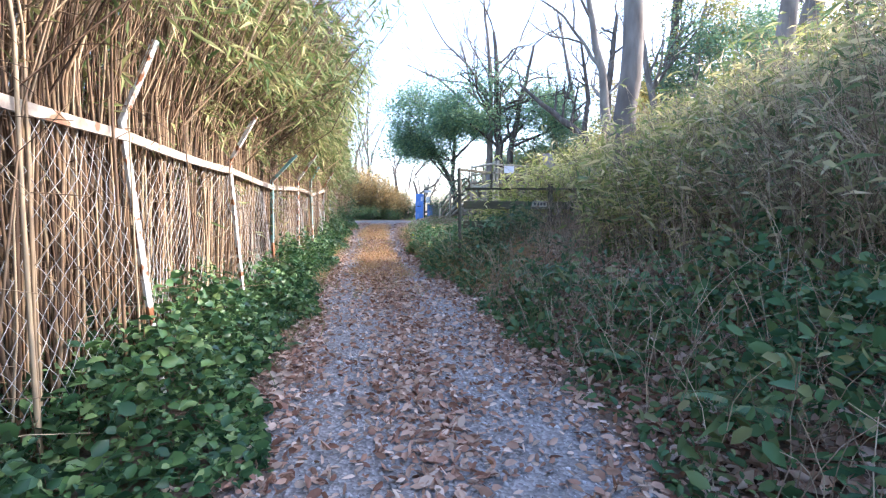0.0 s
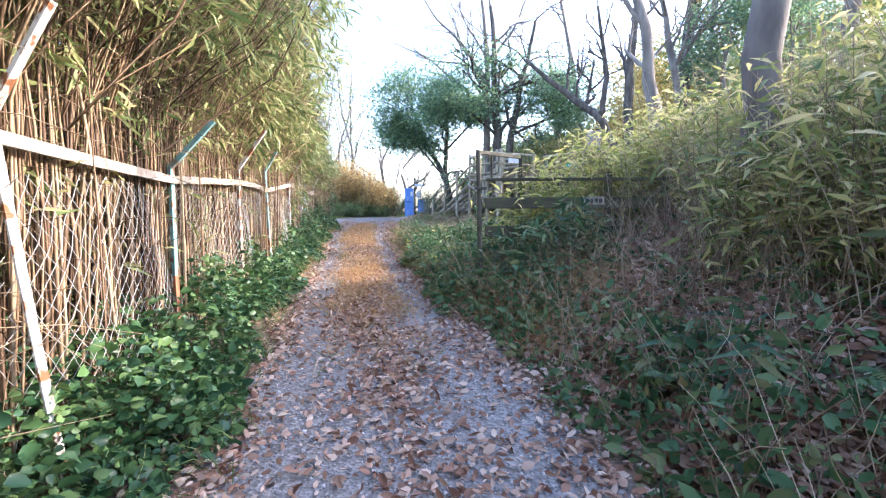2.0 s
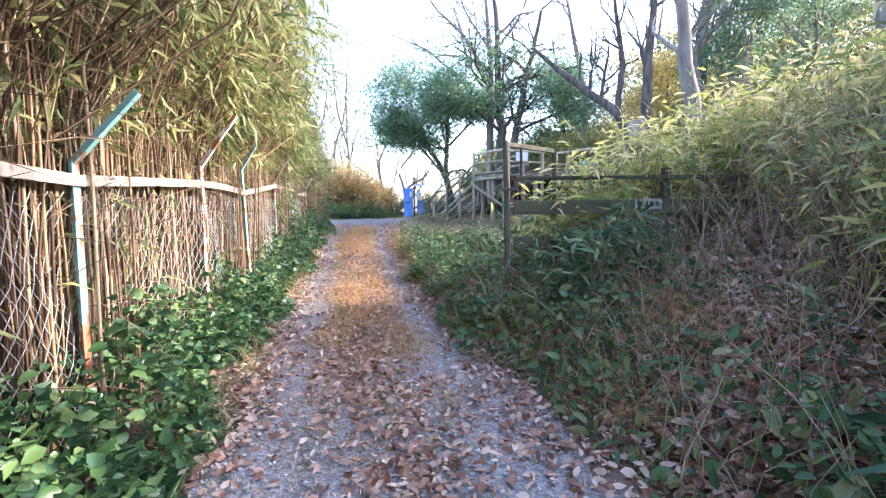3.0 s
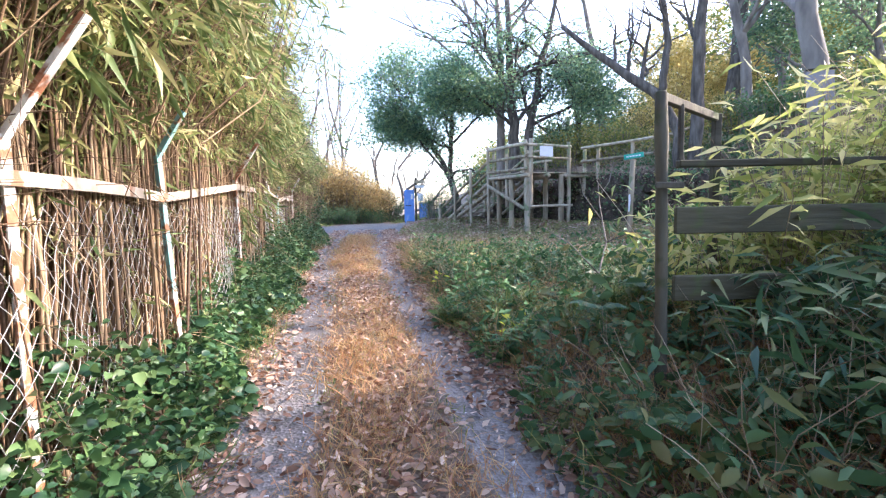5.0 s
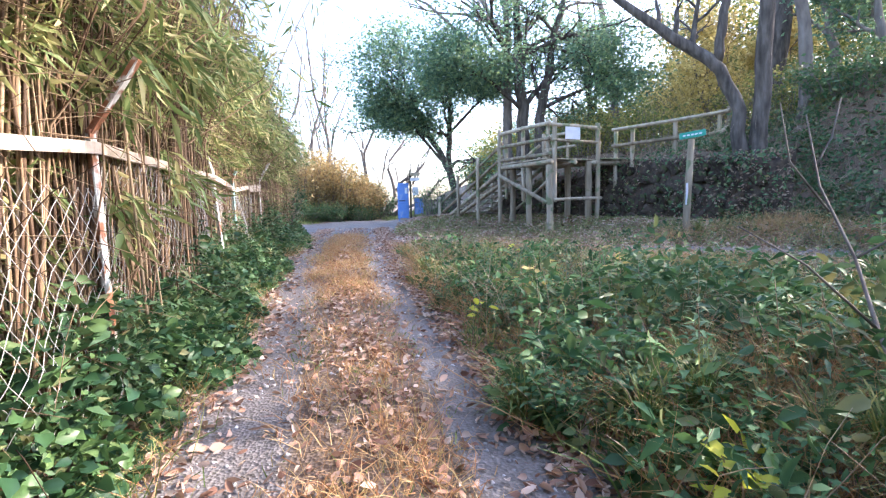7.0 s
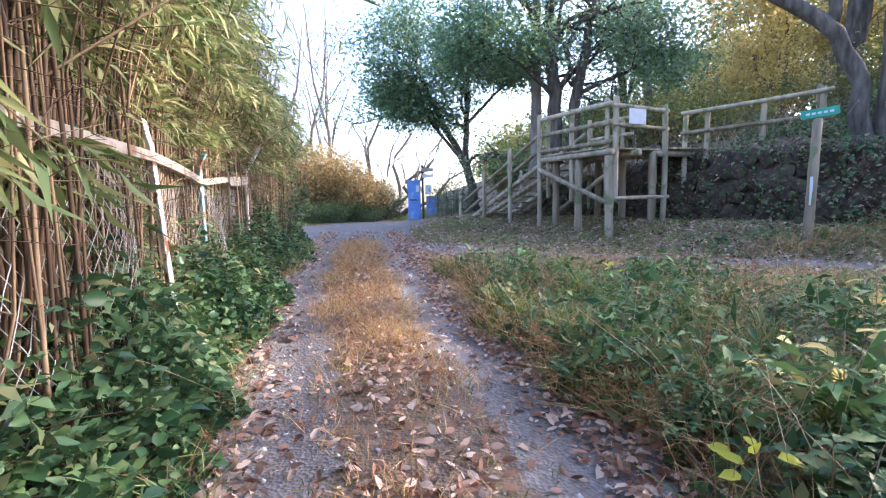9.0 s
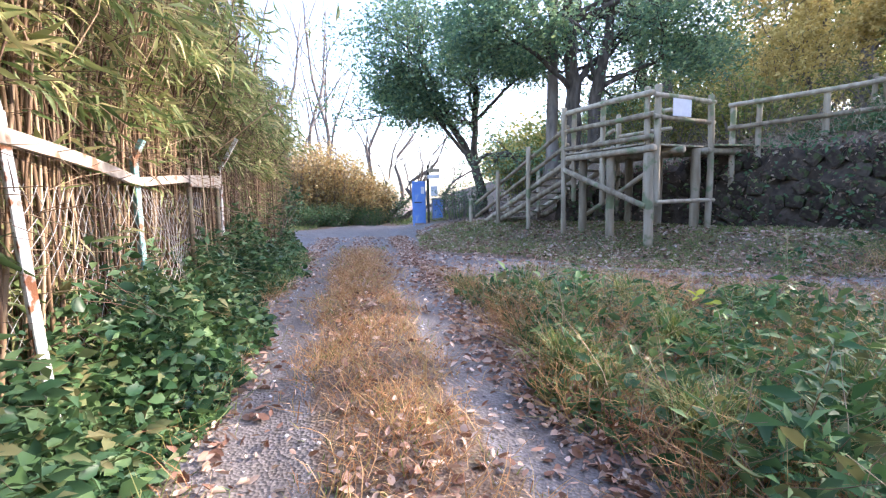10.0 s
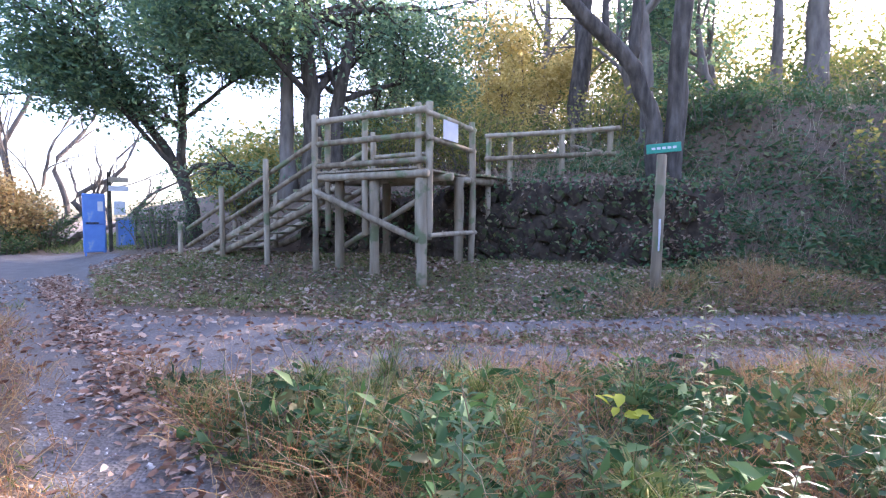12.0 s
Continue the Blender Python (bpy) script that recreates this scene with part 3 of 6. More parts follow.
def plank_fence():
    g = thing("plank_gate_fence", (0.38, 10.2, at_ground(0.38, 10.2)), "dark weathered timber gate fence with a tall post and planks", "fence")
    z0 = at_ground(0.38, 10.2) - 0.1
    log("gate_post", (0.38, 10.2, z0), (0.335, 10.2, 2.36), 0.036, M_DKWOOD, g, seed=3)
    beam("top_arm", (0.35, 10.22, 2.33), (1.10, 10.85, 2.31), 0.045, 0.055, M_DKWOOD, g)
    beam("back_post", (1.08, 10.83, at_ground(1.08, 10.83) - 0.1), (1.08, 10.83, 2.34), 0.055, 0.055, M_DKWOOD, g)
    beam("hanger", (0.56, 10.37, 1.92), (0.555, 10.37, 2.32), 0.03, 0.03, M_DKWOOD, g)
    beam("collar", (0.28, 10.14, 1.80), (0.46, 10.14, 1.80), 0.012, 0.04, M_DKWOOD, g)
    beam("rail", (0.46, 10.22, 1.93), (4.4, 10.2, 1.95), 0.06, 0.045, M_PLANK, g)
    beam("plank", (0.44, 10.20, 1.585), (4.4, 10.18, 1.60), 0.035, 0.165, M_PLANK, g)
    beam("plank", (0.44, 10.20, 1.165), (4.4, 10.18, 1.17), 0.035, 0.16, M_PLANK, g)
    for x in (2.3, 4.3):
        beam("fence_post", (x, 10.27, at_ground(x, 10.27) - 0.2), (x, 10.27, 2.05), 0.09, 0.09, M_DKWOOD, g)
    return g


plank_fence()


def name_plate():
    e = thing("name_plate", (2.05, 10.16, 1.62), "small pale plate with dark lettering on a plank", "sign")
    beam("plate", (1.89, 10.168, 1.62), (2.21, 10.166, 1.62), 0.008, 0.12, M_RAIL, e, bevel=0.002)
    for i in range(4):
        x = 1.93 + i * 0.067
        beam("mark", (x, 10.1605, 1.62), (x + 0.045, 10.1605, 1.62), 0.003, 0.06, M_BLACK, e, bevel=0)


name_plate()


def grey_notice():
    x, y = 2.52, 11.6
    z = at_ground(x, y)
    e = thing("notice_board", (x, y, z), "plain blue-grey board on a thin stake among bamboo", "sign")
    beam("stake", (x, y + 0.03, z - 0.1), (x, y + 0.03, 2.86), 0.035, 0.035, M_DKWOOD, e)
    beam("panel", (x - 0.13, y, 2.66), (x + 0.13, y, 2.68), 0.015, 0.36, M_GREY, e, bevel=0.003)
    beam("cap", (x - 0.14, y, 2.855), (x + 0.14, y, 2.875), 0.03, 0.015, M_DKWOOD, e, bevel=0.002)


grey_notice()


def mossy_stump():
    x, y = 0.85, 10.0
    z = at_ground(x, y)
    rng = np.random.default_rng(3)
    v, f = tube([(x, y, z - 0.1), (x, y, z + 0.1), (x + 0.01, y, z + 0.24), (x + 0.01, y, z + 0.29)], [0.17, 0.14, 0.125, 0.05], 12, True, 0.06, rng)
    e = thing("tree_stump", (x, y, z), "low sawn stump with a mossy orange top", "stump")
    part("wood", mesh_of("wood", v, f, M_MOSS, True), e)


mossy_stump()

# ---- log deck and its stairs ----
U = np.array([0.386, -0.923, 0.0])
V = np.array([0.923, 0.386, 0.0])
CA = np.array([1.53, 25.66, 0.0])
DECK_L, DECK_W, DECK_Z = 2.38, 1.75, 2.80


def dp(a, b, z):
    """A place by metres along the deck's front, metres back from it, and height."""
    return tuple(CA + U * a + V * b + np.array([0, 0, z]))


def foot(a, b, up=-0.12):
    p = dp(a, b, 0)
    return (p[0], p[1], at_ground(p[0], p[1], up))


def log_deck():
    d = thing("log_deck", foot(1.2, 0.9, 0), "weathered log viewing deck with rails and steep stairs", "deck")
    k = 0

    def lg(name, a, b, r, label=""):
        nonlocal k
        k += 1
        return log(name, a, b, r, M_LOG, d, label, seed=k)

    L, W, Z = DECK_L, DECK_W, DECK_Z
    # full-height corner posts and hung rail posts
    lg("corner_post", foot(0, -0.05), dp(0, -0.05, 3.84), 0.06)
    lg("corner_post", foot(L + 0.1, W), dp(L + 0.1, W, 3.79), 0.065)
    lg("corner_post", foot(0, W), dp(0, W, 3.80), 0.06)
    lg("rail_post", dp(0.22, 0.07, 1.62), dp(0.22, 0.07, 3.78), 0.055)
    lg("rail_post", dp(1.15, 0.05, 1.55), dp(1.15, 0.05, 3.80), 0.06)
    lg("rail_post", dp(L - 0.08, 0.05, 1.52), dp(L - 0.08, 0.05, 3.84), 0.06)
    lg("rail_post", dp(L + 0.08, 0.16, 1.50), dp(L + 0.08, 0.16, 3.86), 0.065)
    lg("rail_post", dp(1.2, W, 2.5), dp(1.2, W, 3.7), 0.05)
    # thick supports under the floor
    for a, b in ((0.42, 0.18), (1.28, 0.16), (L - 0.02, 0.10), (0.45, W - 0.1), (1.3, W - 0.1), (L - 0.1, W - 0.15)):
        lg("support_post", foot(a, b), dp(a, b, Z - 0.1), 0.095)
    # rails along the front
    for z, b in ((3.70, -0.02), (3.28, -0.03), (2.86, -0.03)):
        lg("rail", dp(-0.02, b, z), dp(L + 0.12, b, z), 0.055)
    lg("brace", dp(0.0, -0.06, 2.38), dp(L - 0.02, -0.02, 1.50), 0.06)
    lg("brace", dp(L - 0.05, 0.3, 2.3), dp(0.3, 0.4, 1.3), 0.05)
    # rails along the side that faces the road
    for z in (3.66, 3.24):
        lg("rail", dp(L + 0.12, 0.0, z), dp(L + 0.12, W + 0.1, z - 0.02), 0.05)
    lg("rail", dp(L + 0.14, 0.1, 1.58), dp(L + 0.14, W + 0.15, 1.6), 0.045)
    for z in (3.66, 3.24):
        lg("rail", dp(0.0, W, z), dp(L * 0.65, W, z), 0.045)
    # floor beams and boards
    for b in (0.02, W / 2, W - 0.05):
        lg("floor_beam", dp(-0.05, b, Z - 0.16), dp(L + 0.15, b, Z - 0.16), 0.07)
    n = 13
    for i in range(n):
        a = 0.05 + i * L / n
        beam("floor_board", dp(a, -0.04, Z - 0.06), dp(a, W + 0.05, Z - 0.06), 0.17, 0.04, M_LOG, d)
    # bridge from the deck to the bank
    for a in (L - 0.55, L + 0.1):
        lg("bridge_beam", dp(a, W - 0.1, Z - 0.17), dp(a + 0.25, W + 1.4, Z - 0.12), 0.08)
    for i in range(6):
        b = W + 0.12 + i * 0.2
        beam("floor_board", dp(L - 0.75 + i * 0.04, b, Z - 0.055), dp(L + 0.3 + i * 0.04, b, Z - 0.055), 0.17, 0.04, M_LOG, d)
    # stairs down the far end
    P = [(-4.44, 0.55, 1.75), (-2.87, 0.8, 2.56), (-1.40, 0.86, 3.08)]
    for b in (-0.05, W - 0.3):
        for a, zb, zt in P:
            lg("stair_post", foot(a, b), dp(a, b, zt), 0.058)
        for za, zb in ((3.40, 1.58), (2.98, 1.16)):
            lg("handrail", dp(0.05, b + 0.09, za), dp(-4.3, b + 0.09, zb), 0.05)
        for za, zb in ((2.60, 0.72), (2.20, 0.55)):
            lg("stringer", dp(0.1, b + 0.12, za), dp(-4.5, b + 0.12, zb), 0.075)
    for i in range(11):
        a = -0.15 - i * 0.39
        z = 2.60 - i * 0.185
        beam("tread", dp(a, 0.0, z), dp(a, W - 0.25, z), 0.26, 0.045, M_LOG, d)
    return d


log_deck()


def deck_plate():
    e = thing("notice_plate", dp(DECK_L + 0.19, 0.75, 3.45), "blank white notice plate fixed to the deck rail", "sign")
    beam("plate", dp(DECK_L + 0.19, 0.45, 3.44), dp(DECK_L + 0.19, 1.0, 3.44), 0.012, 0.34, M_WHITE, e, bevel=0.003)


deck_plate()


def bank_fence():
    """Log fence on the bank from the bridge on."""
    pts = [(4.75, 24.25), (5.15, 24.0), (6.1, 23.4), (7.05, 22.85)]
    f = thing("log_bank_fence", (5.9, 23.5, at_ground(5.9, 23.5)), "weathered two-rail log fence on top of the bank", "fence")
    for i, (x, y) in enumerate(pts):
        z = at_ground(x, y)
        top = [3.62, 3.66, 3.74, 3.92][i]
        log("post", (x, y, z - 0.15), (x, y, top), 0.06, M_LOG, f, seed=40 + i)
    for z0, z1 in ((3.60, 3.86), (3.12, 3.32)):
        log("rail", (4.6, 24.2, z0), (7.15, 22.70, z1), 0.052, M_LOG, f, seed=int(z0 * 10))
    # the second run goes back into the wood
    for x, y, t in ((8.3, 24.3, 4.3), (9.6, 25.8, 4.7)):
        log("post", (x, y, at_ground(x, y) - 0.15), (x, y, t), 0.06, M_LOG, f, seed=int(x * 9))
    for z0, z1 in ((3.80, 4.6), (3.32, 4.1)):
        log("rail", (7.05, 22.9, z0), (9.7, 25.9, z1), 0.05, M_LOG, f, seed=int(z1 * 10))


bank_fence()


def fingerpost():
    x, y = 4.8, 20.5
    z = at_ground(x, y)
    e = thing("signpost", (x, y, z), "weathered round signpost with a small green finger board", "signpost")
    log("post", (x - 0.05, y, z - 0.2), (x + 0.02, y, 2.86), 0.075, M_LOG, e, seed=77)
    d = np.array([0.80, -0.60, 0])
    c = np.array([x + 0.03, y - 0.02, 2.95])
    beam("finger_board", c - d * 0.26 - (0, 0, 0.02), c + d * 0.26 + (0, 0, 0.035), 0.03, 0.14, M_GREEN, e, "green painted board with white lettering", bevel=0.004)
    nrm = np.array([-0.60, -0.80, 0])
    for i in range(5):
        a = c + nrm * 0.0175 + d * (-0.19 + i * 0.08) + (0, 0, 0.008 * i - 0.012)
        beam("letter_bar", a, a + d * 0.055 + (0, 0, 0.005), 0.003, 0.035, M_WHITE, e, bevel=0)
    c = np.array([x - 0.02, y, 1.65]) + nrm * 0.078
    beam("label_strip", c - (0, 0, 0.24), c + (0, 0, 0.24), 0.012, 0.085, M_WHITE, e, "white strip", bevel=0.002)


fingerpost()

# ---- blue locker and the things about it ----


def blue_locker():
    x0, x1, y, z0 = -2.08, -1.50, 35.0, at_ground(-1.8, 35)
    e = thing("steel_locker", ((x0 + x1) / 2, y, z0), "tall blue enamelled steel locker standing beside the track", "locker")
    beam("cabinet", (x0, y + 0.3, z0 + 1.0), (x1, y + 0.3, z0 + 1.0), 0.55, 1.82, M_BLUE, e, bevel=0.015)
    beam("upper_door", (x0 + 0.03, y + 0.012, z0 + 1.42), (x1 - 0.03, y + 0.012, z0 + 1.42), 0.025, 0.90, M_BLUE, e, bevel=0.006)
    beam("lower_door", (x0 + 0.03, y + 0.012, z0 + 0.52), (x1 - 0.03, y + 0.012, z0 + 0.52), 0.025, 0.82, M_BLUE, e, bevel=0.006)
    beam("handle", (x0 + 0.08, y - 0.012, z0 + 1.0), (x0 + 0.40, y - 0.012, z0 + 1.0), 0.02, 0.05, M_BLACK, e, "dark handle slot", bevel=0.003)
    beam("paper", (x1 - 0.2, y - 0.003, z0 + 1.52), (x1 - 0.06, y - 0.003, z0 + 1.52), 0.004, 0.30, M_WHITE, e, "white paper notice", bevel=0)
    for x in (x0 + 0.05, x1 - 0.05):
        for yy in (y + 0.08, y + 0.52):
            beam("leg", (x, yy, z0 - 0.02), (x, yy, z0 + 0.1), 0.05, 0.05, M_BLUE, e)


blue_locker()


def guide_post():
    x, y = -1.40, 34.7
    z = at_ground(x, y)
    e = thing("guide_post", (x, y, z), "dark guide post with two small pale finger boards", "signpost")
    beam("post", (x, y, z - 0.2), (x, y, z + 2.45), 0.10, 0.10, M_DKWOOD, e)
    beam("upper_board", (x - 0.02, y - 0.06, z + 2.22), (x + 0.5, y - 0.06, z + 2.22), 0.025, 0.16, M_LOG, e, "pale brown finger board")
    beam("lower_board", (x - 0.02, y - 0.06, z + 1.95), (x + 0.5, y - 0.06, z + 1.95), 0.025, 0.16, M_WHITE, e, "pale finger board")
    beam("paper", (x + 0.1, y - 0.06, z + 1.35), (x + 0.4, y - 0.06, z + 1.35), 0.01, 0.42, M_WHITE, e, "white paper notice", bevel=0)


guide_post()


def small_cupboard():
    x, y = -0.98, 35.2
    z = at_ground(x, y)
    e = thing("tool_cupboard", (x, y, z), "low grey and blue steel cupboard behind the guide post", "cupboard")
    beam("body", (x - 0.25, y, z + 0.5), (x + 0.25, y, z + 0.5), 0.4, 0.95, M_GREY, e, bevel=0.012)
    beam("door", (x - 0.21, y - 0.205, z + 0.5), (x + 0.21, y - 0.205, z + 0.5), 0.02, 0.80, M_BLUE, e)


small_cupboard()


def yard_rail():
    e = thing("yard_railing", (0, 36.5, at_ground(0, 36.5)), "low dark post-and-rail barrier beyond the locker", "railing")
    for x in (-0.6, 0.35, 1.3):
        log("post", (x, 36.5, at_ground(x, 36.5) - 0.2), (x, 36.5, 1.95), 0.06, M_DKWOOD, e, seed=int(x * 7 + 20))
    for z in (1.15, 1.65):
        log("rail", (-0.8, 36.5, z), (1.5, 36.5, z), 0.04, M_DKWOOD, e, seed=int(z * 9))


yard_rail()

# ---- trees ----


def grow(rng, p, d, length, r, level, out, tips, spread=0.6, up=0.15, kids=(3, 5), wander=0.18, last=3, shrink=0.62):
    """Adds a limb and its branches to out[level]; tips gathers the ends of the thin ones."""
    n = 7 if level < 2 else 5
    pts, rr = [np.array(p)], [r]
    d = np.array(d, float)
    for i in range(n - 1):
        d = unit(d + rng.normal(size=3) * wander + np.array([0, 0, up * 0.3]))
        pts.append(pts[-1] + d * length / (n - 1))
        rr.append(r * (1 - 0.62 * (i + 1) / (n - 1)))
    out[level].append((np.array(pts), np.array(rr)))
    if level >= last:
        for j in (1, 2, 3, n - 1):
            tips.append((pts[j], d))
        return
    for i in range(rng.integers(kids[0], kids[1] + 1)):
        s = rng.uniform(0.35, 1.0) if i else 1.0
        j = min(n - 1, int(s * (n - 1)))
        axis = rand_dirs(1, rng=rng)[0]
        nd = unit(d + axis * spread + np.array([0, 0, up]))
        grow(rng, pts[j], nd, length * shrink * rng.uniform(0.75, 1.2), max(rr[j] * 0.72, 0.006), level + 1, out, tips, spread, up, kids, wander * 1.15, last, shrink)


def tree(name, label, stems, seed, bark, crown=None, leaf=(0.07, 0.035), per_tip=40, ball=0.5, spread=0.7, up=0.15, kids=(3, 5), last=3, reach=0.45, category="tree", flat=0.6, limb_from=0.4, extra=2, cap=99.0):
    """stems: control points (x, y, z, radius) of each stem; limbs grow from its upper part."""
    rng = np.random.default_rng(seed)
    base = stems[0][0]
    t = thing(name, (base[0], base[1], base[2]), label, category)
    out, tips = [[] for _ in range(6)], []
    tp = Pile()
    for st in stems:
        st = np.array(st, float)
        s = np.linspace(0, 1, 14)
        k = np.linspace(0, 1, len(st))
        pts = np.stack([np.interp(s, k, st[:, i]) for i in range(3)], -1)
        pts[1:-1] += rng.normal(size=(12, 3)) * 0.02 * st[0, 3] / 0.15
        rad = np.interp(s, k, st[:, 3])
        if st[0, 2] < base[2] + 0.3:
            rad[0] *= 1.5
            rad[1] *= 1.12
        tp.add(*tube(pts, rad, 12, True, 0.04, rng))
        length = np.linalg.norm(pts[-1] - pts[0])
        for i in range(rng.integers(kids[0], kids[1] + 1) + extra):
            j = int(rng.uniform(limb_from, 1.0) * 13) if i else 13
            d0 = unit(pts[min(j + 1, 13)] - pts[j - 1])
            nd = unit(d0 + rand_dirs(1, 0.6, rng=rng)[0] * spread * 1.2 + np.array([0, 0, up]))
            grow(rng, pts[j], nd, length * reach * rng.uniform(0.7, 1.2), rad[j] * 0.55, 1, out, tips, spread, up, kids, 0.18, last)
    part("trunk", tp.mesh("trunk", bark, True), t)
    for pts, rr in out[1]:
        part("limb", mesh_of("limb", *tube(pts, rr, 7, False, 0.03, rng), bark, True), t)
    tv, tf, n0 = [], [], 0
    for lv in out[2:]:
        if lv:
            P = np.array([a for a, _ in lv])
            v, f = many_tubes(P, np.array([b for _, b in lv]), 4)
            tv.append(v)
            tf.append(f + n0)
            n0 += len(v)
    if tv:
        tagged(part("twig_mass", mesh_of("twig_mass", np.concatenate(tv), np.concatenate(tf), bark), t), kind="stuff")
    if crown is not None:
        T = np.array([a for a, _ in tips if a[2] < cap])
        n = len(T) * per_tip
        c = np.repeat(T, per_tip, 0) + rng.normal(size=(n, 3)) * np.array([ball, ball, ball * flat])
        w = rand_dirs(n, 0.5, -0.15, rng)
        ln = leaf[0] * rng.uniform(0.6, 1.3, n)
        v, f = leaf_faces(c, w, rand_dirs(n, 1, 0.8, rng), ln, ln * leaf[1] / leaf[0])
        part("crown", mesh_of("crown", v, f, crown), t)
    return t


def gz(x, y, up=-0.15):
    return at_ground(x, y, up)


# evergreen by the locker, leaning trunk that forks
tree("evergreen_tree", "evergreen tree with a forked leaning trunk above the stairs",
     [[(0.9, 34.4, gz(0.9, 34.4), 0.26), (0.78, 34.5, 2.6, 0.20), (0.45, 34.7, 3.5, 0.17), (-0.5, 34.8, 5.2, 0.13), (-1.3, 34.8, 6.9, 0.10), (-1.8, 34.8, 8.4, 0.05)],
      [(0.6, 34.7, 3.2, 0.15), (0.72, 34.9, 5.5, 0.13), (0.7, 35.0, 8.6, 0.06)],
      [(-0.2, 34.8, 4.8, 0.09), (-1.4, 34.5, 5.5, 0.07), (-2.5, 34.2, 6.4, 0.03)],
      [(0.66, 34.8, 5.0, 0.08), (1.9, 34.4, 6.3, 0.06), (3.0, 34.0, 7.2, 0.03)]],
     21, M_BARK, M_EVER, leaf=(0.16, 0.08), per_tip=10, ball=0.52, flat=0.5, spread=1.0, up=0.0, kids=(4, 5), reach=0.33, limb_from=0.36, extra=6, cap=10.6)
# twin-stemmed evergreen behind the deck
tree("evergreen_tree", "tall twin-stemmed evergreen tree behind the log deck",
     [[(3.5, 30.6, gz(3.5, 30.6), 0.30), (3.45, 30.6, 5.0, 0.25), (3.3, 30.6, 8.0, 0.19), (3.0, 30.7, 12.5, 0.10)],
      [(4.1, 30.4, gz(4.1, 30.4), 0.24), (4.15, 30.4, 5.2, 0.20), (4.7, 30.2, 8.2, 0.14), (5.4, 30.0, 11.5, 0.08)],
      [(3.4, 30.6, 5.4, 0.10), (2.2, 30.3, 6.4, 0.07), (0.6, 30.0, 7.2, 0.04)],
      [(4.2, 30.4, 5.4, 0.09), (6.0, 30.0, 6.2, 0.06), (7.6, 29.8, 6.9, 0.04)]],
     22, M_BARK, M_EVER, leaf=(0.16, 0.08), per_tip=11, ball=0.52, flat=0.5, spread=1.0, up=0.0, kids=(4, 5), reach=0.36, limb_from=0.36, extra=4, cap=9.6)
tree("evergreen_tree", "broad evergreen tree on the slope behind the deck",
     [[(8.0, 34.5, gz(8.0, 34.5), 0.2), (7.9, 34.5, 6.0, 0.16), (7.6, 34.5, 8.5, 0.11), (7.2, 34.6, 11.5, 0.05)]],
     26, M_BARK, M_EVER, cap=9.5, leaf=(0.16, 0.08), per_tip=16, ball=0.32, flat=0.7, spread=0.95, up=0.05, kids=(4, 5), reach=0.42, limb_from=0.3)
# leafless tree whose long branches spread over the evergreens
tree("bare_tree", "tall leafless tree with wide spreading branches behind the deck",
     [[(2.9, 31.2, gz(2.9, 31.2), 0.24), (2.95, 31.2, 5.0, 0.20), (3.0, 31.2, 8.0, 0.16), (2.7, 31.2, 12.0, 0.10), (2.2, 31.2, 16.0, 0.04)],
      [(3.0, 31.2, 6.8, 0.11), (1.4, 30.9, 8.2, 0.08), (-0.4, 30.6, 9.6, 0.05), (-2.4, 30.4, 10.4, 0.02)],
      [(3.0, 31.2, 8.0, 0.11), (1.6, 31.0, 10.4, 0.08), (-0.2, 30.8, 12.0, 0.05), (-1.6, 30.6, 14.5, 0.02)],
      [(2.9, 31.2, 9.4, 0.10), (4.4, 31.0, 11.4, 0.07), (5.6, 30.8, 14.4, 0.03)]],
     27, M_BARE, None, spread=0.8, up=0.12, kids=(3, 4), reach=0.36, limb_from=0.3, extra=3)
# forked bare tree on the bank behind the signpost
tree("bare_tree", "dark leafless tree forking low on top of the bank",
     [[(6.85, 21.65, gz(6.85, 21.65), 0.17), (6.75, 21.7, 3.8, 0.16), (6.3, 21.95, 4.9, 0.15), (5.2, 22.5, 5.8, 0.13), (3.6, 23.2, 7.4, 0.07)],
      [(7.15, 21.55, gz(7.15, 21.55), 0.19), (7.2, 21.5, 4.5, 0.18), (7.15, 21.4, 6.4, 0.16), (7.5, 21.6, 10.0, 0.08)],
      [(6.3, 21.95, 4.9, 0.12), (6.45, 21.9, 6.5, 0.10), (6.0, 21.8, 9.0, 0.05)]],
     23, M_BARK, None, spread=0.75, kids=(3, 4), reach=0.33, limb_from=0.45)
# tree on the near bank
tree("bank_tree", "tall leafless tree rising out of dwarf bamboo on the bank",
     [[(3.0, 8.05, gz(3.0, 8.05), 0.19), (3.02, 8.05, 3.2, 0.175), (3.15, 8.1, 6.0, 0.15), (3.5, 8.4, 10.0, 0.08)]],
     24, M_BARE, None, spread=0.75, kids=(3, 4), reach=0.32, limb_from=0.6)

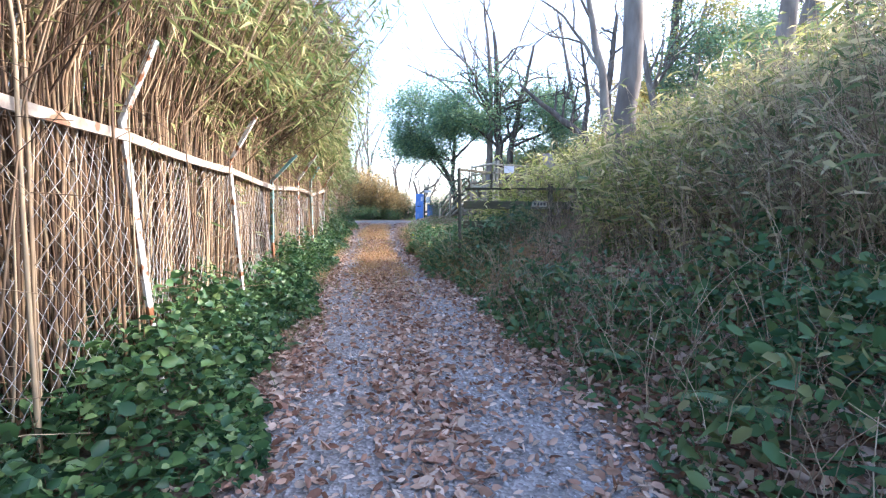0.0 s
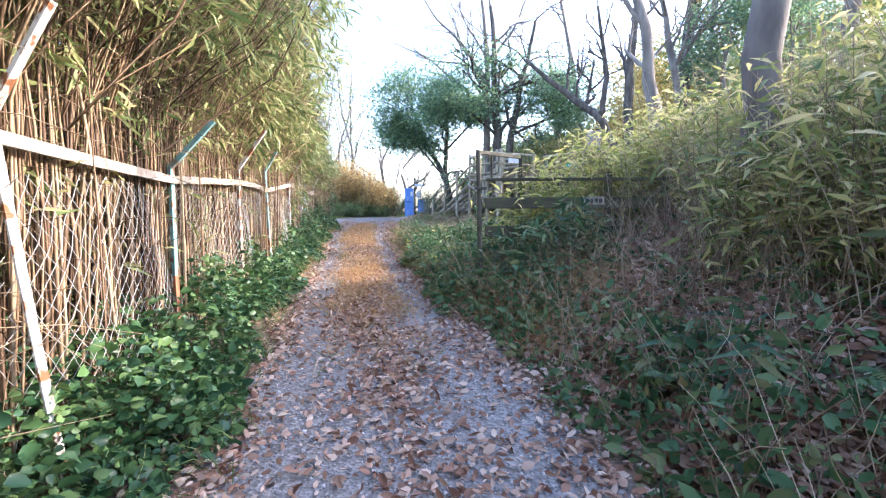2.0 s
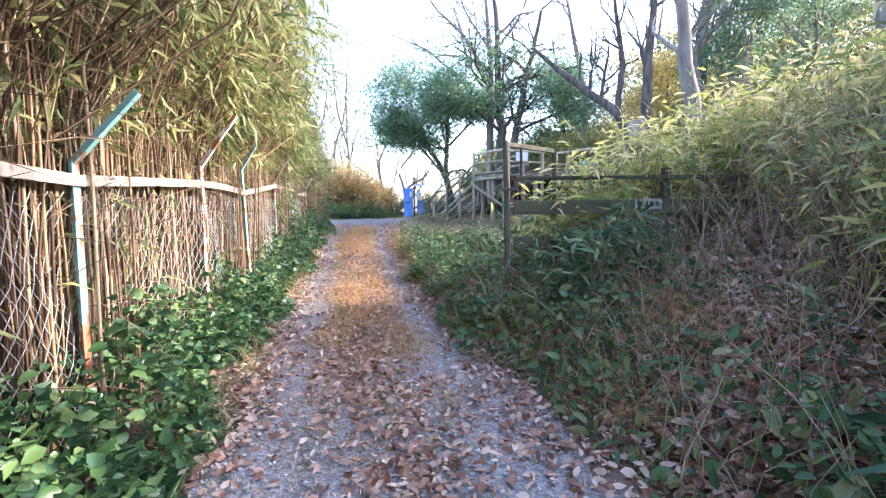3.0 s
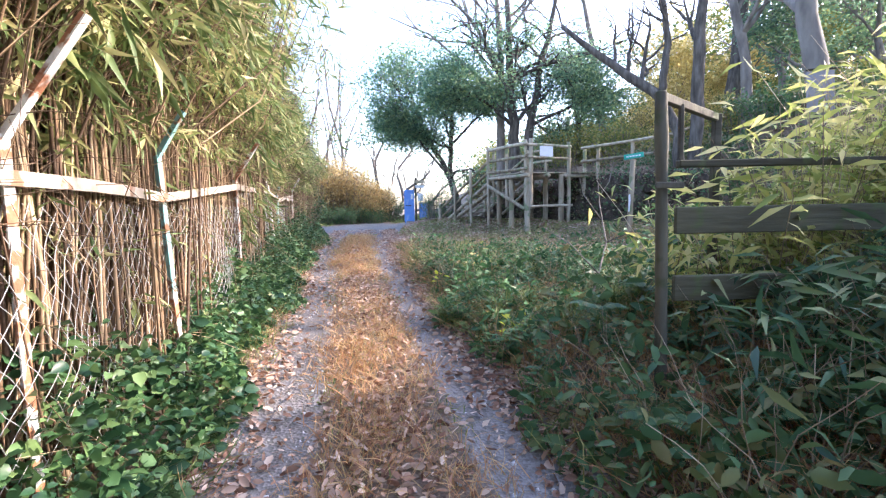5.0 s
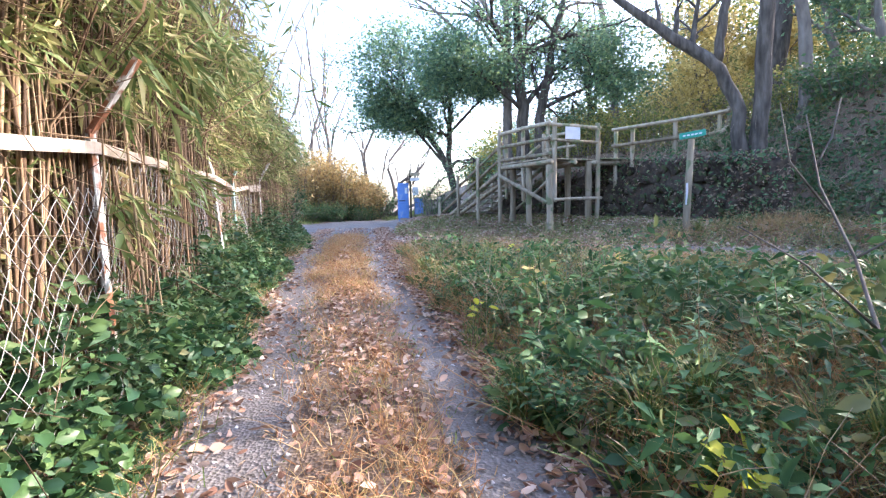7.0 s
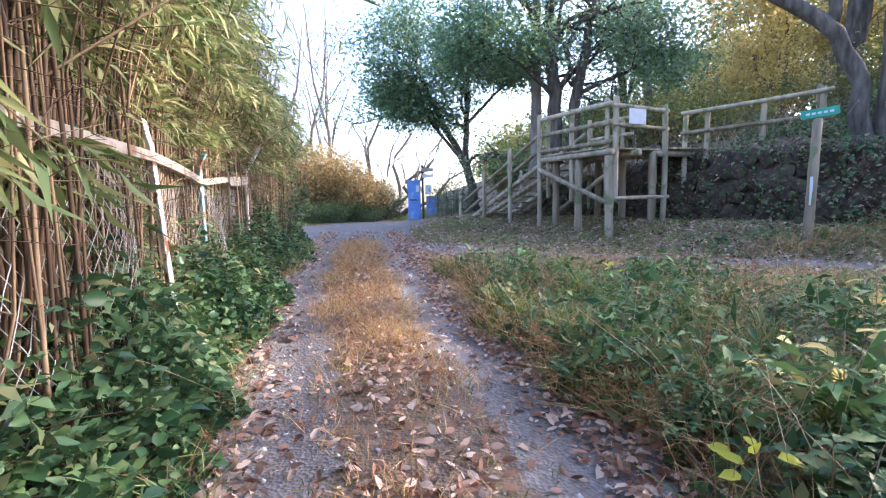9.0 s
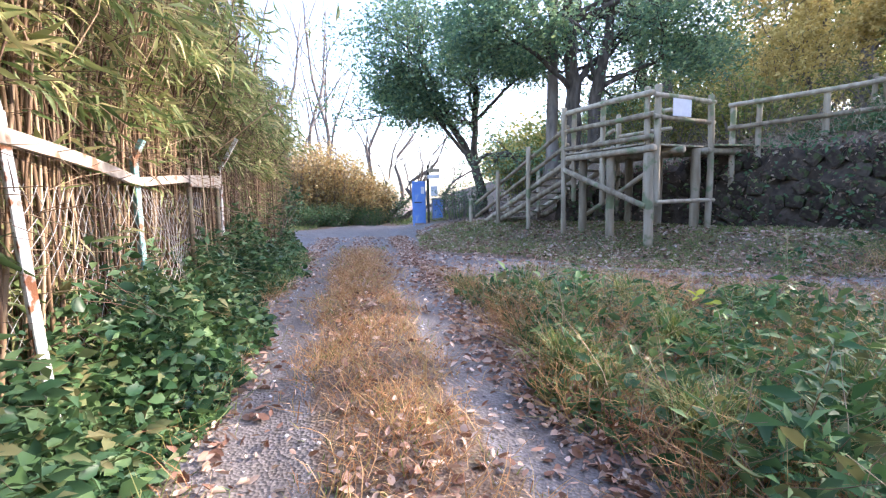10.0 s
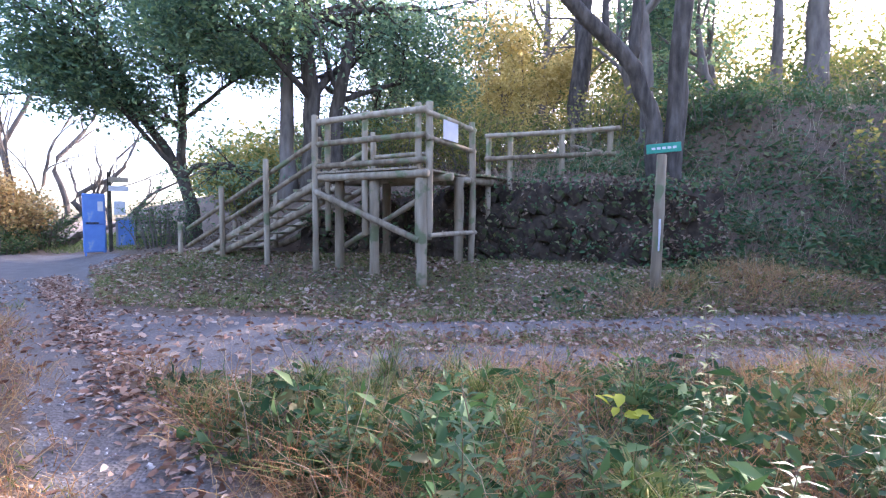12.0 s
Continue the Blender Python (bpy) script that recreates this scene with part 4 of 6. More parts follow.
for k, (x, y, r, h, lx) in enumerate([(12.5, 27.8, 0.38, 13, 0.5), (5.2, 14.5, 0.2, 9, -0.6), (9.5, 13.0, 0.24, 10, 0.4), (6.4, 9.5, 0.2, 9, 0.5), (4.6, 3.5, 0.2, 9, 0.3), (10.5, 24.0, 0.2, 10, -0.8), (15.5, 21.5, 0.33, 12, 0.4), (10.0, 36.0, 0.25, 12, -0.9), (16.5, 33.0, 0.25, 12, 0.6), (20.0, 24.0, 0.25, 12, 0.2)]):
    z = gz(x, y)
    tree("bare_tree", "tall leafless tree on the wooded hillside",
         [[(x, y, z, r), (x + lx * 0.3, y, z + h * 0.35, r * 0.8), (x + lx, y + 0.2, z + h * 0.65, r * 0.55), (x + lx * 2, y + 0.4, z + h, r * 0.25)]],
         50 + k, M_BARK if k < 1 else M_BARE, None, spread=0.7, kids=(3, 4), reach=0.28, limb_from=0.4)
for k, (x, y, h) in enumerate([(12.0, 23.0, 4.0), (16.5, 19.5, 6.5), (16.0, 24.5, 5.6), (13.5, 26.5, 7.0), (19.0, 28.0, 8.0)]):
    z = gz(x, y)
    tree("hillside_tree", "leafy broad-crowned tree on the wooded hillside",
         [[(x, y, z, 0.20), (x + 0.2, y, z + h * 0.35, 0.16), (x - 0.2, y + 0.2, z + h * 0.6, 0.11), (x, y + 0.4, z + h, 0.04)]],
         150 + k, M_BARE, M_WOODS if k % 2 else M_EVER, leaf=(0.17, 0.085), per_tip=12, ball=0.35, flat=0.7, spread=0.9, kids=(4, 4), reach=0.38, limb_from=0.4)
# leafless trees by the far end of the track
for k, (x, y, h, lx) in enumerate([(-6.6, 44.0, 13.0, -1.2), (-5.2, 47.0, 11.0, 1.4), (-2.9, 42.5, 5.4, 2.4), (-3.6, 48.0, 10.0, 2.2), (-9.0, 47.0, 14.0, 1.3), (-10.5, 43.0, 12.0, 1.8), (-12.5, 36.0, 10.0, 1.2)]):
    z = gz(x, y)
    tree("bare_tree", "slender leafless tree beside the far end of the track",
         [[(x, y, z, 0.17), (x + lx * 0.5, y, z + h * 0.2, 0.14), (x + lx * 0.2, y, z + h * 0.42, 0.11), (x + lx, y + 0.2, z + h * 0.65, 0.08), (x + lx * 1.3, y + 0.3, z + h, 0.03)],
          [(x + 0.05, y, z + 0.3, 0.10), (x + lx * 0.9 + 0.4, y - 0.2, z + h * 0.25, 0.08), (x + lx * 1.2 + 0.4, y - 0.2, z + h * 0.45, 0.06), (x + lx * 2.2 + 0.8, y, z + h * 0.75, 0.025)]],
         80 + k, M_BARE, None, spread=0.8, up=0.3, kids=(3, 4), reach=0.40, limb_from=0.25)
tree("autumn_tree", "golden-leaved tree on the slope behind the bank fence",
     [[(12.4, 30.5, gz(12.4, 30.5), 0.14), (12.4, 30.5, 5.5, 0.11), (12.5, 30.6, 8.0, 0.05)], [(12.4, 30.5, 4.0, 0.08), (11.2, 30.2, 5.6, 0.06), (10.6, 30.0, 7.2, 0.03)], [(12.4, 30.5, 4.2, 0.08), (13.6, 30.2, 5.8, 0.06), (14.2, 30, 7.2, 0.03)]],
     31, M_BARE, M_YELLOW, leaf=(0.15, 0.10), per_tip=14, ball=0.32, kids=(3, 4), reach=0.44, limb_from=0.2, cap=9.6)


def shrub(name, label, x, y, rx, ry, h, mat, n, leaf, seed, stem=M_BARE):
    """A bush of many arching stems with leaves set along them."""
    rng = np.random.default_rng(seed)
    z = at_ground(x, y)
    t = thing(name, (x, y, z), label, "shrub")
    k, m = max(20, n // 60), 7
    a = rng.uniform(0, 2 * np.pi, k)
    q = rng.uniform(0.2, 1, k)
    s = np.linspace(0, 1, m)
    top = np.stack([np.cos(a) * rx * q, np.sin(a) * ry * q, h * rng.uniform(0.55, 1.05, k) * (1.1 - 0.4 * q)], -1)
    foot = np.stack([np.cos(a) * rx * q * 0.75, np.sin(a) * ry * q * 0.75, 0 * a], -1)
    top = top - foot * np.array([0.45, 0.45, 0])
    P = np.array([x, y, z - 0.05]) + foot[:, None] + top[:, None] * np.stack([s ** 1.3, s ** 1.3, np.sin(s * 1.45)], -1)[None] + rng.normal(size=(k, m, 3)) * 0.03 * s[None, :, None]
    v, f = many_tubes(P, np.broadcast_to(np.linspace(0.018, 0.004, m), (k, m)), 4)
    tagged(part("stem_mass", mesh_of("stem_mass", v, f, stem), t), kind="stuff")
    i, j = rng.integers(0, k, n), rng.uniform(0.03, 1, n) * (m - 1)
    j0 = np.minimum(j.astype(int), m - 2)
    c = P[i, j0] + (P[i, j0 + 1] - P[i, j0]) * (j - j0)[:, None] + rng.normal(size=(n, 3)) * 0.13
    ln = leaf * rng.uniform(0.6, 1.3, n)
    v, f = leaf_faces(c, rand_dirs(n, 0.6, -0.1, rng), rand_dirs(n, 1, 0.8, rng), ln, ln * 0.55)
    part("leaves", mesh_of("leaves", v, f, mat), t)
    return t


for k, (x, y, rx, h) in enumerate([(-10.6, 39.0, 2.2, 4.4), (-8.4, 40.0, 2.2, 4.9), (-6.4, 40.6, 2.1, 4.4), (-4.9, 41.4, 1.6, 3.0), (-12.6, 38.0, 2.3, 4.6)]):
    shrub("russet_bush", "tall russet-leaved bush at the far end of the track", x, y, rx, 1.8, h, M_ORANGE, 15000, 0.15, 1 + k)
for k, (x, y, rx, h) in enumerate([(-9.8, 37.4, 1.3, 1.2), (-8.0, 38.3, 1.3, 1.3), (-6.2, 39.0, 1.2, 1.2), (-4.5, 39.8, 1.0, 1.0)]):
    shrub("green_bush", "low green scrub in front of the russet bushes", x, y, rx, 0.8, h, M_WEED, 5000, 0.10, 60 + k)
shrub("green_bush", "dark green bush beside the bare trees", -3.6, 42.0, 1.2, 1.0, 2.2, M_WEED, 4000, 0.11, 5)
shrub("green_bush", "dark green bush at the end of the thicket", -5.6, 24.2, 0.9, 1.3, 2.2, M_WEED, 5000, 0.10, 6)
shrub("green_bush", "fine-leaved bush at the foot of the stairs", -0.2, 33.0, 0.9, 0.9, 1.6, M_WEED, 3000, 0.07, 4)
# the last five stand out of view, added to throw shade on the track
for k, (x, y, rx, h, mat) in enumerate([(7.5, 27.5, 1.6, 1.8, M_WOODS), (6.0, 29.5, 1.5, 1.8, M_WOODS), (11.5, 26.0, 2.0, 2.2, M_WOODS), (13.5, 23.0, 2.0, 2.0, M_WOODS), (12.5, 31.5, 2.4, 3.2, M_YELLOW), (16.5, 27, 2.4, 3.0, M_WOODS), (10.2, 22.2, 1.2, 1.2, M_WEED), (17, 19, 2.4, 2.6, M_WOODS), (2.4, 33.5, 1.2, 1.4, M_WOODS), (6.2, 34.5, 2.4, 3.2, M_EVER), (14, 36, 3, 4, M_WOODS), (20, 30, 3, 4, M_WOODS), (24, 22, 3, 4, M_WOODS), (22, 16, 3, 3.5, M_WOODS), (8.6, 12.4, 2.0, 3.5, M_WOODS), (9.8, 14.6, 2.0, 4.4, M_WOODS), (8.3, 10.4, 1.8, 3.3, M_WOODS), (10.6, 17.0, 1.9, 4.4, M_WOODS), (9.6, 15.6, 1.6, 4.2, M_WOODS)]):
    shrub("hillside_bush", "mixed bush on the wooded hillside, the nearest ones added unseen for shade", x, y, rx, rx, h, mat, int(2600 * rx), 0.12, 100 + k)


# ---- wooded skyline beyond ----
def skyline():
    rng = np.random.default_rng(9)
    k, per = 1250, 230
    a = rng.uniform(4, 130, k)
    rad = rng.uniform(30, 62, k)
    x, y = rad * np.sin(np.radians(a)) + 2, rad * np.cos(np.radians(a)) + 12
    high = np.interp(a, [0, 20, 35, 58, 66, 72, 80, 130], [2.5, 4, 11, 12, 11, 10, 9.5, 8]) * rng.uniform(0.6, 1.25, k)
    z = land(np.clip(x, -60, 60), y) + rng.uniform(0.1, 1, k) * high
    c = np.repeat(np.stack([x, y, z], -1), per, 0) + rng.normal(size=(k * per, 3)) * np.array([0.95, 0.95, 0.6])
    c = c[c[:, 0] > 4]
    m = len(c)
    ln = rng.uniform(0.18, 0.36, m)
    v, f = leaf_faces(c, rand_dirs(m, 0.6, 0, rng), rand_dirs(m, 1, 0.6, rng), ln, ln * 0.6)
    tagged(part("distant_woods", mesh_of("distant_woods", v, f, M_WOODS)), "hazy mixed woodland covering the hill", "woods", kind="stuff")


skyline()

# ---- bamboo thicket behind the fence ----


def thicket(y0, y1, seed, high, label):
    rng = np.random.default_rng(seed)
    yc = (y0 + y1) / 2
    t = thing("bamboo_clump", (fence_x(yc) - 1.0, yc, at_ground(fence_x(yc) - 1, yc)), label, "bamboo", "thicket along the fence", "stuff")
    n = int(270 * (y1 - y0))
    y = rng.uniform(y0, y1, n)
    back = rng.uniform(0.0, 1, n) ** 1.6 * 2.2 + 0.06
    x = fence_x(y) - back
    z = land(x, y)
    h = high * rng.uniform(0.6, 1.1, n)
    lean = rng.normal(size=(n, 2)) * np.array([0.05, 0.075]) + np.array([0.02, 0.0])
    slant = rng.uniform(size=n) < 0.10
    lean[slant] *= 3.0
    over = rng.uniform(0.0, 0.40, n) * np.interp(y, [0, 3, 6, 9, 12, 15, 30], [0.45, 0.6, 0.85, 0.85, 0.5, 0.15, 0.1])
    m = 8
    s = np.linspace(0, 1, m)
    P = np.zeros((n, m, 3))
    P[..., 0] = x[:, None] + h[:, None] * (lean[:, :1] * s + over[:, None] * s ** 3)
    P[..., 1] = y[:, None] + h[:, None] * lean[:, 1:] * s
    P[..., 2] = z[:, None] - 0.05 + h[:, None] * s * (1 - 0.12 * over[:, None] * s ** 2)
    P += rng.normal(size=P.shape) * 0.012
    # canes bend back where they meet the fence
    front = (rng.uniform(size=n) < np.where((y > 13.2) & (y < 16.0), 0.10, 0.02))[:, None] * (0.10 + 0 * P[..., 0])
    low = P[..., 2] < RAIL_Z + 0.75
    P[..., 0] = np.where(low, np.minimum(P[..., 0] + 3 * front, fence_x(P[..., 1]) - 0.03 + front), P[..., 0] + front)
    r = rng.uniform(0.005, 0.0145, n)[:, None] * np.linspace(1, 0.35, m)[None]
    v, f = many_tubes(P, r, 5)
    part("canes", mesh_of("canes", v, f, M_CANE, True), t, "tan dry upright canes")
    # dead side shoots
    k = int(330 * (y1 - y0))
    i, j = rng.integers(0, n, k), rng.integers(1, m - 1, k)
    b = P[i, j]
    d = rand_dirs(k, 0.8, 0.35, rng)
    d[:, 0] += 0.1
    ln = rng.uniform(0.25, 0.8, k)[:, None]
    sh = np.stack([b, b + d * ln * 0.5, b + d * ln - np.array([0, 0, 0.12]) * ln], 1)
    v, f = many_tubes(sh, np.broadcast_to(np.array([0.004, 0.003, 0.0015]), (k, 3)), 3)
    part("side_shoots", mesh_of("side_shoots", v, f, M_CANE), t, "thin dead side shoots")
    # leaves in drooping sprays, mostly in the upper half
    k = int((240 if yc < 4 else 560 if yc < 7 else 860) * (y1 - y0))
    i = rng.integers(0, n, k)
    s = rng.beta(7.0 if yc < 4 else 3.6 if yc < 7 else 3.0, 1.3, k)
    jj = np.clip(s * (m - 1), 0, m - 1.001)
    j0 = jj.astype(int)
    b = P[i, j0] + (P[i, j0 + 1] - P[i, j0]) * (jj - j0)[:, None]
    d = rand_dirs(k, 0.5, 0.1, rng)
    d[:, 0] += 0.35
    d = unit(d)
    per = 9
    tt = np.tile(np.linspace(0.15, 1, per), k)
    bb, dd = np.repeat(b, per, 0), np.repeat(d, per, 0)
    sl = np.repeat(rng.uniform(0.25, 0.65, k), per)
    c = bb + dd * (tt * sl)[:, None] - np.array([0, 0, 1.0]) * (tt ** 2 * sl * 0.45)[:, None]
    w = unit(dd + rand_dirs(len(c), 1, 0, rng) * 0.9 - np.array([0, 0, 0.55]))
    ln = rng.uniform(0.11, 0.24, len(c))
    keep = ~((c[:, 2] < RAIL_Z + 0.8) & (c[:, 0] > fence_x(c[:, 1]) - 0.05 + 0.15 * (c[:, 2] > RAIL_Z + 0.3)))
    c, w, ln = c[keep], w[keep], ln[keep]
    v, f = leaf_faces(c, w, rand_dirs(len(c), 1, 0.9, rng), ln, ln * 0.14, 0.2, 0.25)
    part("leaves", mesh_of("leaves", v, f, M_BLEAF), t, "narrow olive and straw leaves")
    # twig that carries each spray
    tw = np.stack([b, b + d * 0.25, b + d * 0.5 - np.array([0, 0, 0.1])], 1)
    v, f = many_tubes(tw, np.broadcast_to(np.array([0.003, 0.002, 0.001]), (k, 3)), 3)
    part("twigs", mesh_of("twigs", v, f, M_CANE), t)


for k, y in enumerate(np.arange(-2.0, 22.9, 2.25)):
    thicket(y, y + 2.25, 200 + k, 5.3 if y < 8 else 5.0 if y < 14 else 4.5 - 0.12 * (y - 14), "dense clump of dry tan bamboo canes with olive leaves")



def overhang(seed, y, reach, high, leaf=0.15):
    """A long cane that arches over the track with hanging leaf sprays."""
    rng = np.random.default_rng(seed)
    x = fence_x(y) - 0.4
    t = thing("arching_cane", (x, y, at_ground(x, y)), "long bamboo cane arching over the track with hanging leaves", "bamboo", "canes arching over the track")
    s = np.linspace(0, 1, 16)
    dy = rng.normal() * 0.4
    p = np.stack([x + reach * s ** 2.2, y + dy * s, at_ground(x, y) - 0.05 + high * np.sin(s * 1.9) / 0.946], -1)
    part("cane", mesh_of("cane", *tube(p, np.linspace(0.011, 0.002, 16), 6), M_CANE, True), t)
    n = 26
    q = rng.uniform(0.55, 1.0, n)
    b = np.stack([np.interp(q, s, p[:, i]) for i in range(3)], -1)
    d = rand_dirs(n, 0.4, -0.2, rng)
    per = 8
    tt = np.tile(np.linspace(0.1, 1, per), n)
    ln = np.repeat(rng.uniform(0.15, 0.4, n), per)
    bb, dd = np.repeat(b, per, 0), np.repeat(d, per, 0)
    c = bb + dd * (tt * ln)[:, None] - np.array([0, 0, 1.0]) * (tt ** 2 * ln * 0.6)[:, None]
    w = unit(dd + rand_dirs(len(c), 1, 0, rng) * 0.6 - np.array([0, 0, 0.7]))
    L = rng.uniform(0.65, 1.3, len(c)) * leaf
    v, f = leaf_faces(c, w, rand_dirs(len(c), 1, 0.9, rng), L, L * 0.14, 0.2, 0.25)
    part("foliage", mesh_of("foliage", v, f, M_BLEAF), t)


for k, y in enumerate([4.5, 6.2, 7.2, 7.9, 8.6, 9.1, 9.8, 10.3, 10.9, 11.5, 12.2, 13.4, 15.0]):
    overhang(500 + k, y, 1.7 - 0.07 * (k % 4), 3.75 + 0.22 * ((k * 7) % 4))
for k, (y, reach, high) in enumerate([(9.6, 0.8, 2.5), (10.4, 0.9, 2.9), (12.0, 0.75, 2.7), (12.6, 0.8, 3.0), (14.0, 0.7, 2.6), (14.9, 0.9, 2.9), (15.6, 0.8, 2.5), (13.4, 0.65, 2.3), (14.5, 0.5, 1.75), (15.2, 0.45, 1.6), (13.8, 0.45, 1.5)]):
    overhang(560 + k, y, reach, high, 0.24)

# ---- creepers, weeds, grass and litter ----


def scatter(rng, n, xr, yr, want):
    """Places in a rectangle of the plan, kept by a density want(x, y) of 0 to 1."""
    x, y = rng.uniform(*xr, n), rng.uniform(*yr, n)
    k = rng.uniform(size=n) < want(x, y)
    return x[k], y[k]


def lump(x, y):
    return 0.5 + 0.5 * np.sin(x * 2.3 + 1.1 * np.sin(y * 1.7)) * np.sin(y * 1.9 + 0.8 * np.sin(x * 2.9))


def left_cover(x, y):
    """Height of the creepers between the fence and the track."""
    o = track_offset(x, y)
    e = np.interp(y, [0, 10, 15, 21], [-1.12, -1.10, -0.98, -0.98]) - 0.16 * np.sin(y * 1.6 + 0.7) - 0.10 * np.sin(y * 3.9) - 0.06 * np.sin(y * 9.1)
    gap = np.clip((o - e) / np.minimum(fence_x(y) - np.interp(y, TRACK_Y, TRACK_X) - e, -0.2), 0, 1.3)
    return ramp01(0.0, 0.75, gap) * (0.18 + 0.46 * lump(x, y) + np.interp(y, [0, 8, 11, 13, 21], [0.18, 0.20, 0.26, 0.26, 0.3]) * ramp01(0.3, 1.0, gap))


def right_cover(x, y):
    """Height of the weeds right of the track."""
    o = track_offset(x, y)
    e = np.interp(y, [7.5, 9.5, 15.5, 17.5], [1.12, 0.90, 0.92, 1.12]) + 0.10 * np.sin(y * 1.7 + 1) + 0.08 * np.sin(y * 4.7)
    steep = np.interp(y, [7.5, 9.5, 18, 20], [0.7, 0.38, 0.45, 0.7])
    sd, _ = line_distance(x, y, SIDE)
    far = ramp01(0.95, 1.7, np.abs(sd)) * (y < 24) * np.interp(np.abs(sd), [1.2, 3.5], [0.42, 1.0])
    bare = 1 - 0.8 * ramp01(1.9, 2.5, o) * ramp01(4.0, 6.0, y) * (1 - ramp01(10.0, 11.0, y))
    return bare * np.interp(y, [8, 10, 14, 16], [1, 1.2, 1.1, 0.75]) * ramp01(e, e + steep, o) * (0.09 + 0.55 * lump(x + 3, y) ** 2 + 0.22 * lump(x * 2.3 + 1, y * 2.1) + 0.16 * lump(x * 5.1, y * 4.7)) * far * np.where(y > 20.5, 0.4, 1)


def cover(name, label, mat, x, y, top, leaf, ratio, rng, lay=0.35, lift=0.5, category="undergrowth", fold=0.2):
    n = len(x)
    q = rng.uniform(0, 1, n) ** 0.7
    c = np.stack([x, y, land(x, y) + 0.02 + q * top * rng.uniform(0.8, 1.25, n)], -1)
    ln = leaf * (0.45 + 1.1 * rng.uniform(size=n) ** 2)
    w = rand_dirs(n, lay, 0.0, rng)
    up = rand_dirs(n, 0.5, lift * 2, rng)
    v, f = (oval_faces if ratio > 0.45 else leaf_faces)(c, w, up, ln, ln * ratio, fold, 0.15)
    return tagged(part(name, mesh_of(name, v, f, mat)), label, category, kind="stuff")


rng = np.random.default_rng(17)
x, y = scatter(rng, 230000, (-5.2, -0.8), (-1.0, 22.0), lambda x, y: (left_cover(x, y) > 0.03) * (x > fence_x(y) - 0.5) * (0.5 + 0.5 * lump(x * 1.3, y)))
cover("creeper_bed", "dense glossy green creepers at the foot of the fence", M_IVY, x, y, left_cover(x, y), 0.075, 0.72, rng)
x, y = scatter(rng, 60000, (-5.6, -2.2), (16.0, 27.0), lambda x, y: (yard_radius(x, y) > 1.0) * (track_offset(x, y) < -1.15 + 0.1 * np.sin(y * 3)) * (track_offset(x, y) > -2.6) * 0.9)
cover("verge_weeds", "leafy green weeds along the verge", M_WEED, x, y, 0.55 * ramp01(-1.1, -1.7, track_offset(x, y)) * (0.5 + lump(x, y)), 0.09, 0.5, rng)
x, y = scatter(rng, 210000, (-2.0, 7.5), (-1.0, 21.5), lambda x, y: (right_cover(x, y) > 0.02) * (1 - 0.45 * ramp01(9.5, 11.5, y)) * (1 - 0.8 * ramp01(1.9, 2.5, track_offset(x, y)) * ramp01(4.0, 6.0, y) * (y < 10.5)) * (0.25 + 0.75 * lump(x * 0.9, y * 0.8)) * np.clip(1.4 - 0.16 * track_offset(x, y), 0.2, 1))
cover("weed_bed", "tangled dark green weeds beside the track", M_WEED, x, y, right_cover(x, y), 0.095, 0.5, rng, lay=0.7, lift=0.25)
x, y = scatter(rng, 52000, (-2.0, 6.5), (10.5, 19.5), lambda x, y: (right_cover(x, y) > 0.05) * np.clip(lump(x * 1.5 + 2, y * 1.3) * 2.2 - 0.9, 0, 1) * np.clip(1.4 - 0.18 * track_offset(x, y), 0.15, 1))
cover("broad_weeds", "broad-leaved green weeds in clumps beside the track", M_WEED_BROAD, x, y, 0.06 + right_cover(x, y) * 1.05, 0.12, 0.34, rng, lay=0.5, lift=0.5)
x, y = scatter(rng, 90000, (-4.9, -2.6), (11.5, 21.0), lambda x, y: (left_cover(x, y) > 0.35) * (x > fence_x(y) - 0.05) * (0.3 + 0.7 * lump(x * 2, y * 1.7)))
cover("fence_weeds", "tall dark leafy weeds crowding the fence", M_WEED, x, y, left_cover(x, y) * 1.1, 0.085, 0.42, rng, lay=0.5, lift=0.4)


def tall_grass(name, label, mat, x, y, length, width, rng, bend=0.45, lift=1.5):
    n = len(x)
    b = np.stack([x, y, land(x, y) - 0.01], -1)
    ln = length * rng.uniform(0.45, 1.25, n)
    v, f = blade_faces(b, rand_dirs(n, 0.4, lift, rng), ln, width * rng.uniform(0.6, 1.3, n), bend, rng)
    return tagged(part(name, mesh_of(name, v, f, mat)), label, "grass", kind="stuff")


def on_strip(x, y):
    o = np.abs(track_offset(x, y))
    thin = np.interp(y, [10, 12.5, 14, 16, 17.2], [1, 1, 0.4, 0.4, 1])
    return thin * (1 - ramp01(0.26, 0.70, o + 0.10 * np.sin(y * 3.1) + 0.06 * np.sin(y * 7.7 + x * 3))) * ramp01(6.5, 11, y) * (1 - ramp01(24, 26.5, y))


